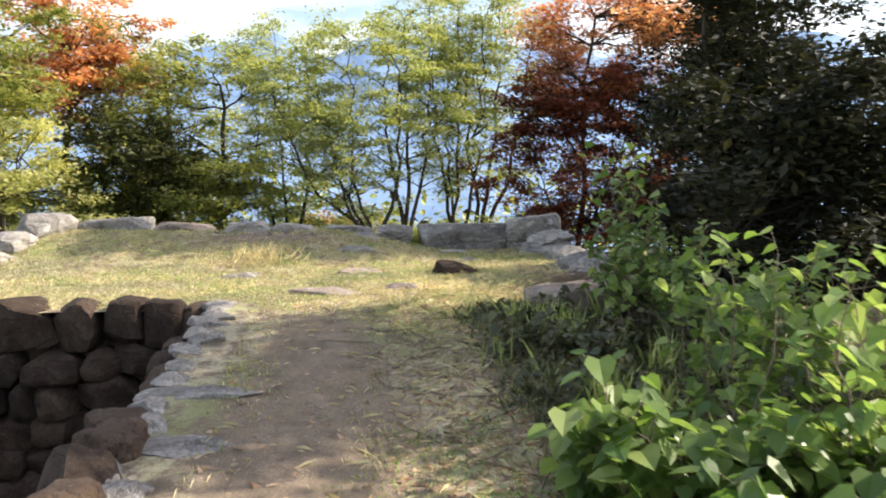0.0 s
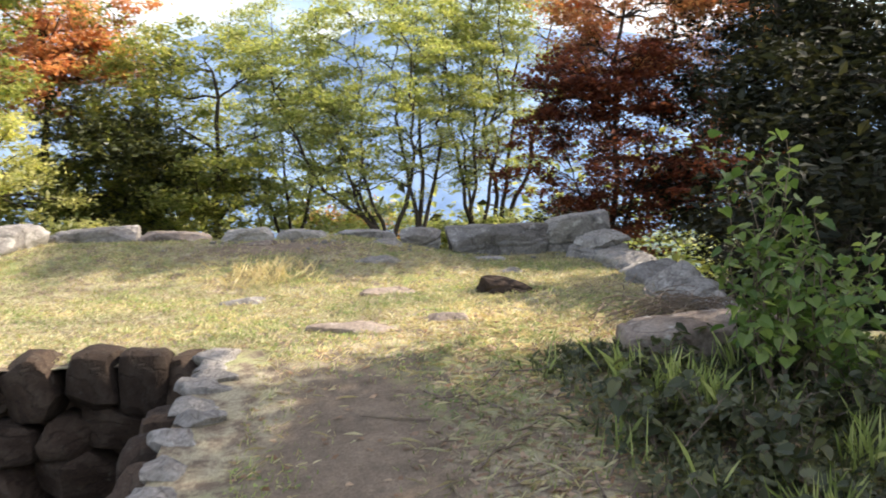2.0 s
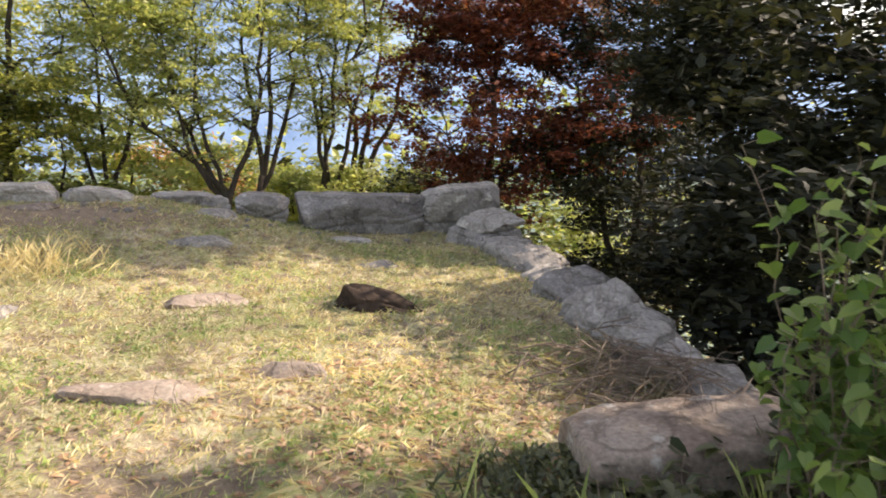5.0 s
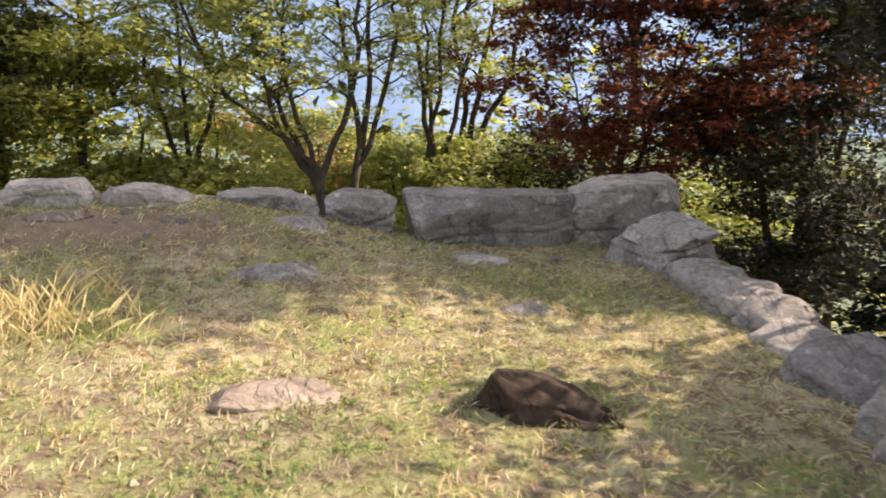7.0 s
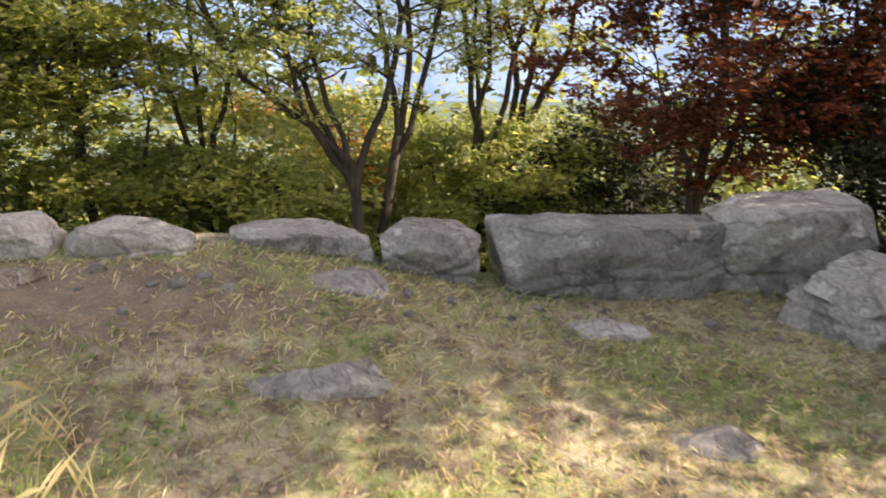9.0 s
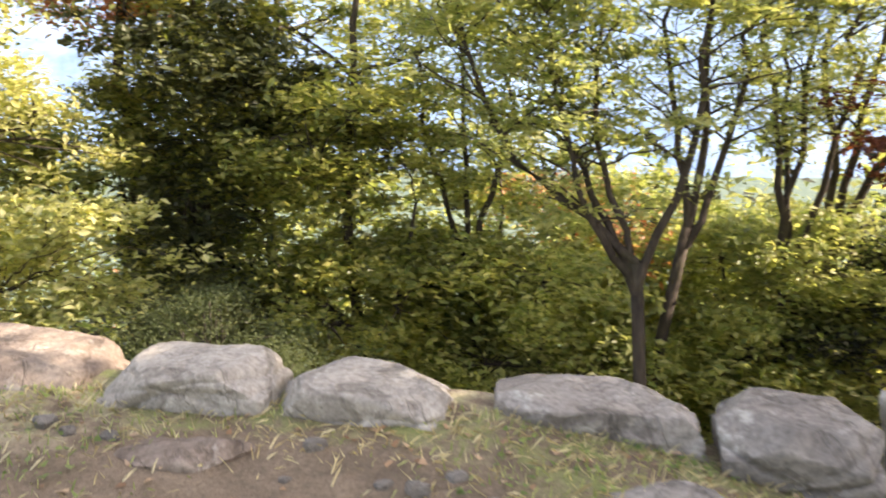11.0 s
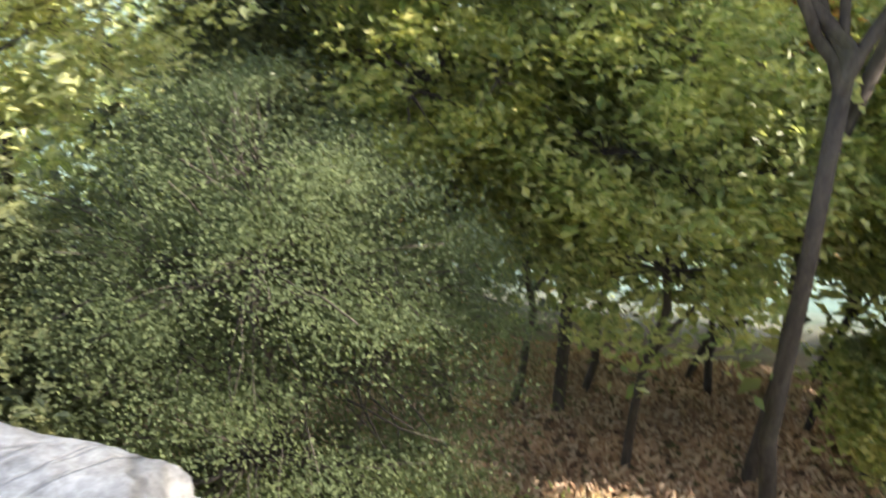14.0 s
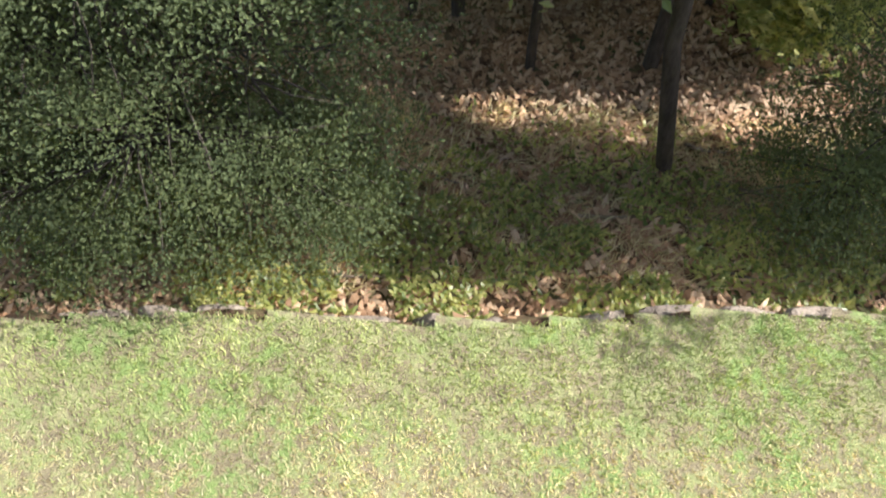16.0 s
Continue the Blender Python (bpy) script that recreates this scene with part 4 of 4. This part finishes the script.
sow("bent_grass", 2600, (-2.6, -0.8, 11.3, 12.6), terrace_z, 0.21, 0.0022, (34, 18), GRASS_DRY,
    lambda x, y: np.exp(-((x + 1.65) / 0.36) ** 2 - ((y - 11.95) / 0.26) ** 2), 4, "tuft of tall bleached grass", "grass")
# the weeds by the path take the darkened leaf colour in place of shade
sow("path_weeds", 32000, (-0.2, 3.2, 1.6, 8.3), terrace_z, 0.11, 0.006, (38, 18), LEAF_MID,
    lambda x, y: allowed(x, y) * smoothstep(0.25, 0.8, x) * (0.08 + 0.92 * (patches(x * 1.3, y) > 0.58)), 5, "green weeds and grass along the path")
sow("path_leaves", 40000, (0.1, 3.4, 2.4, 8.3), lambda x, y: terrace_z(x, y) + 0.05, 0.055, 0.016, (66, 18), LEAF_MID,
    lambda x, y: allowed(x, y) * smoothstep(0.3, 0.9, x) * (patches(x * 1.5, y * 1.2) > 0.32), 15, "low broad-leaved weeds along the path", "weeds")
sow("tall_grass", 9000, (0.2, 3.2, 4.6, 8.0), terrace_z, 0.26, 0.007, (24, 14), GRASS_GREEN,
    lambda x, y: allowed(x, y) * smoothstep(0.35, 0.9, x) * (patches(x * 1.9 + 3, y * 1.7) > 0.72), 16, "tufts of long green grass beside the path")
sow("straw", 9000, (-1.6, 2.4, 1.5, 9.6), terrace_z, 0.13, 0.0026, (84, 5), GRASS_DRY,
    lambda x, y: allowed(x, y) * (0.12 + 0.88 * smoothstep(-0.6, 0.1, x)) * 0.5, 6, "loose straw and stalks on the path", "straw")
sow("leaf_litter", 14000, (-1.6, 2.6, 1.2, 9.6), lambda x, y: terrace_z(x, y) + 0.006, 0.05, 0.016, (84, 5), LITTER,
    lambda x, y: allowed(x, y) * (0.10 + 0.8 * smoothstep(-0.5, 0.2, x)), 7, "brown fallen leaves on the path", "leaf litter")
sow("terrace_litter", 9000, T, lambda x, y: terrace_z(x, y) + 0.01, 0.035, 0.012, (82, 6), LITTER, lambda x, y: allowed(x, y) * (y > 8.4) * 0.8, 8, "brown fallen leaves on the turf", "leaf litter")
L = (-9, 8.5, 14.9, 18.2)
on_lawn = lambda x, y: (y < lawn_edge(x) - 0.05) * 1.0
sow("lawn_grass", 140000, L, lambda x, y: low_z(x, y) + 0.02, 0.052, 0.0042, (45, 20), GRASS_GREEN, lambda x, y: on_lawn(x, y) * (0.18 + 0.82 * smoothstep(15.6, 16.5, y - 0.1 * x + 0.25 * wob(x, y, 1.1, 5))), 9, "mown green lawn grass")
sow("lawn_straw", 70000, L, lambda x, y: low_z(x, y) + 0.02, 0.055, 0.004, (70, 12), GRASS_DRY, lambda x, y: on_lawn(x, y) * (0.15 + 0.85 * smoothstep(16.4, 15.6, y - 0.1 * x + 0.25 * wob(x, y, 1.1, 5))), 10, "dry clippings on the lawn")
F = (-9, 9, 16.6, 26)
below = lambda x, y: (y > lawn_edge(x) + 0.1) * 1.0
sow("slope_litter", 52000, F, lambda x, y: low_z(x, y) + 0.02, 0.12, 0.035, (75, 14), LITTER, below, 11, "brown fallen leaves on the forest floor, paled in place of sunlight", "leaf litter")
sow("undergrowth", 36000, (-7, 7, 16.8, 20.6), lambda x, y: low_z(x, y) + 0.10, 0.085, 0.022, (66, 20), LEAF_OLIVE,
    lambda x, y: below(x, y) * (patches(x * 0.9, y) > 0.42) * smoothstep(20.6, 18.2, y), 12, "low green undergrowth on the slope", "undergrowth")
# pale stalks added to brighten the slope where sunlit scrub should be
sow("sun_patch_stalks", 22000, (-5, 5, 17.2, 20.5), low_z, 0.20, 0.005, (66, 18), GRASS_DRY, lambda x, y: below(x, y - 0.35) * (patches(x, y * 0.8) > 0.45), 13, "pale stalks standing in for sunlit patches in the undergrowth", "undergrowth")


def heart_leaves(rng, centres, size):
    """Broad pointed leaves with a crease."""
    n = len(centres)
    a = rng.uniform(0, 2 * np.pi, n)
    dip = rng.normal(0.35, 0.25, n)
    way = np.stack([np.cos(a) * np.cos(dip), np.sin(a) * np.cos(dip), -np.sin(dip)], 1)
    roll = rng.normal(0, 0.35, n)
    flat = np.stack([-np.sin(a), np.cos(a), np.zeros(n)], 1)
    nor = np.cross(way, flat)
    side = flat * np.cos(roll)[:, None] + nor * np.sin(roll)[:, None]
    nor = np.cross(side, way)
    nor *= np.sign(nor[:, 2:3])
    s = (size * rng.uniform(0.55, 1.25, n))[:, None]
    out = [(0, 0, 0), (-0.08, 0.30, 0.10), (0.25, 0.46, 0.12), (0.62, 0.30, 0.06), (1.0, 0, -0.10), (0.35, 0, -0.02), (0.62, -0.30, 0.06), (0.25, -0.46, 0.12), (-0.08, -0.30, 0.10)]
    v = np.stack([centres + way * s * u + side * s * w + nor * s * h for u, w, h in out], 1).reshape(-1, 3)
    g = Geo()
    f = []
    for k in range(n):
        q = 9 * k
        f += [(q, q + 5, q + 2, q + 1), (q + 5, q + 4, q + 3, q + 2), (q, q + 8, q + 7, q + 5), (q + 5, q + 7, q + 6, q + 4)]
    g.add(v, f)
    return g


def leafy_plant(x, y, height, spread, stems, per, size, seed, label, mat=None):
    rnd, rng = random.Random(seed), np.random.default_rng(seed)
    z = float(terrace_z(x, y)) - 0.03
    root = new("plant")
    root.location = (x, y, z)
    tagged(root, label, "plant", "low weeds beside the path" if height < 0.45 else "leafy plants beside the path")
    wood, spots = Geo(), []
    for _ in range(stems):
        a, r = rnd.uniform(0, 6.28), rnd.uniform(0.1, 1) * spread
        top = Vector((math.cos(a) * r, math.sin(a) * r, height * rnd.uniform(0.55, 1.05)))
        pts = curve(rnd, (rnd.uniform(-0.06, 0.06), rnd.uniform(-0.06, 0.06), 0), top, 0.15, 8)
        wood.tube(pts, 0.006, 0.002, 5)
        for k in range(per):
            s = 0.25 + 0.75 * (k + rnd.random()) / per
            i = min(int(s * 8), 7)
            p = pts[i].lerp(pts[i + 1], s * 8 - i)
            o = Vector((rnd.uniform(-1, 1), rnd.uniform(-1, 1), rnd.uniform(0.1, 0.6))).normalized() * size * rnd.uniform(0.4, 1.0)
            wood.tube([p, p + o], 0.002, 0.0012, 3)
            spots.append(p + o)
    part("stem", wood, TWIG, root)
    part("leaves", heart_leaves(rng, np.array(spots), size), mat or LEAF_GREEN, root)
    return root


rnd = random.Random(77)
for k in range(40):
    leafy_plant(0.55 + 1.9 * rnd.random(), 2.9 + 1.8 * rnd.random(), rnd.uniform(0.35, 0.72), 0.36, 6, 15, 0.13, 500 + k, "bright green plant with broad pointed leaves")
for k in range(16):
    leafy_plant(1.25 + 2.0 * rnd.random(), 3.5 + 2.0 * rnd.random(), rnd.uniform(0.95, 1.3), 0.28, 4, 18, 0.105, 540 + k, "tall upright plant with broad pointed leaves")
for k in range(40):
    leafy_plant(0.65 + 2.6 * rnd.random(), 4.9 + 2.9 * rnd.random(), rnd.uniform(0.18, 0.42), 0.30, 6, 9, 0.075, 600 + k, "low green weed with small pointed leaves toned dark for shade", LEAF_MID)
for k, (x, y, h, s) in enumerate([(1.78, 7.60, 1.50, 0.42), (1.98, 7.40, 1.20, 0.45), (1.62, 7.25, 0.90, 0.36), (2.25, 7.75, 1.0, 0.42), (2.6, 7.1, 1.0, 0.5), (2.2, 6.7, 0.8, 0.5), (3.1, 6.4, 1.1, 0.5), (3.3, 7.4, 1.2, 0.5), (1.95, 7.05, 0.7, 0.4)]):
    leafy_plant(x, y, h, s, 9, 20, 0.085, 560 + k, "dark green leafy shrub beside the flat-topped block")


def brush_pile():
    rnd = random.Random(8)
    g = Geo()
    for _ in range(260):
        x, y = rnd.gauss(1.85, 0.20), rnd.gauss(8.95, 0.30)
        a, ln = rnd.uniform(0, 6.28), rnd.uniform(0.2, 0.6)
        z = float(terrace_z(x, y)) + rnd.uniform(0.01, 0.16)
        d = Vector((math.cos(a) * ln / 2, math.sin(a) * ln / 2, rnd.uniform(-0.06, 0.10)))
        p = Vector((x, y, z))
        g.tube(curve(rnd, p - d, p + d, 0.2, 4), rnd.uniform(0.003, 0.008), 0.0015, 4)
    tagged(part("brush_pile", g, TWIG), "heap of dead grey-brown twigs by the wall's edge", "brush", kind="stuff")


def sticks():
    rnd = random.Random(12)
    for k in range(60):
        x, y = rnd.uniform(-0.6, 1.5), rnd.uniform(3.2, 8.2)
        a, ln = rnd.uniform(0, 6.28), rnd.uniform(0.15, 0.7)
        g = Geo()
        d = Vector((math.cos(a) * ln / 2, math.sin(a) * ln / 2, 0))
        pts = [p + Vector((x, y, float(terrace_z(x + p.x, y + p.y)) + 0.012)) for p in curve(rnd, -d, d, 0.1, 5)]
        pts = [Vector((p.x, p.y, float(terrace_z(p.x, p.y)) + 0.01)) for p in pts]
        g.tube(pts, rnd.uniform(0.005, 0.011), 0.003, 5)
        tagged(part("stick", g, TWIG), "dry fallen stick lying on the path", "stick", "sticks on the path")
    for k in range(10):
        x, y = rnd.uniform(-2.5, 2.0), rnd.uniform(17.3, 20.0)
        a, ln = rnd.uniform(-0.6, 0.6), rnd.uniform(0.6, 1.8)
        g = Geo()
        d = Vector((math.cos(a) * ln / 2, math.sin(a) * ln / 2, 0))
        pts = [Vector((x + p.x, y + p.y, float(low_z(x + p.x, y + p.y)) + 0.05)) for p in curve(rnd, -d, d, 0.06, 5)]
        g.tube(pts, rnd.uniform(0.012, 0.03), 0.008, 6)
        tagged(part("branch", g, TWIG), "pale fallen branch on the forest floor", "branch", "fallen branches below the lawn")


brush_pile()
sticks()

# ---- kerb of the lawn ----
rnd = random.Random(3)
x = -8.5
k = 0
while x < 8.0:
    w = rnd.uniform(0.35, 0.75)
    y = float(lawn_edge(x + w / 2))
    boulder("kerb_stone", x + w / 2, y + 0.03, -5.46, (w, 0.20, 0.36 + rnd.uniform(-0.04, 0.03)), ROCK_BROWN, 400 + k % 9, "grey stone edging the lawn", 7 + rnd.uniform(-3, 3), group="stones edging the lawn", n=5)
    x += w * 0.98
    k += 1
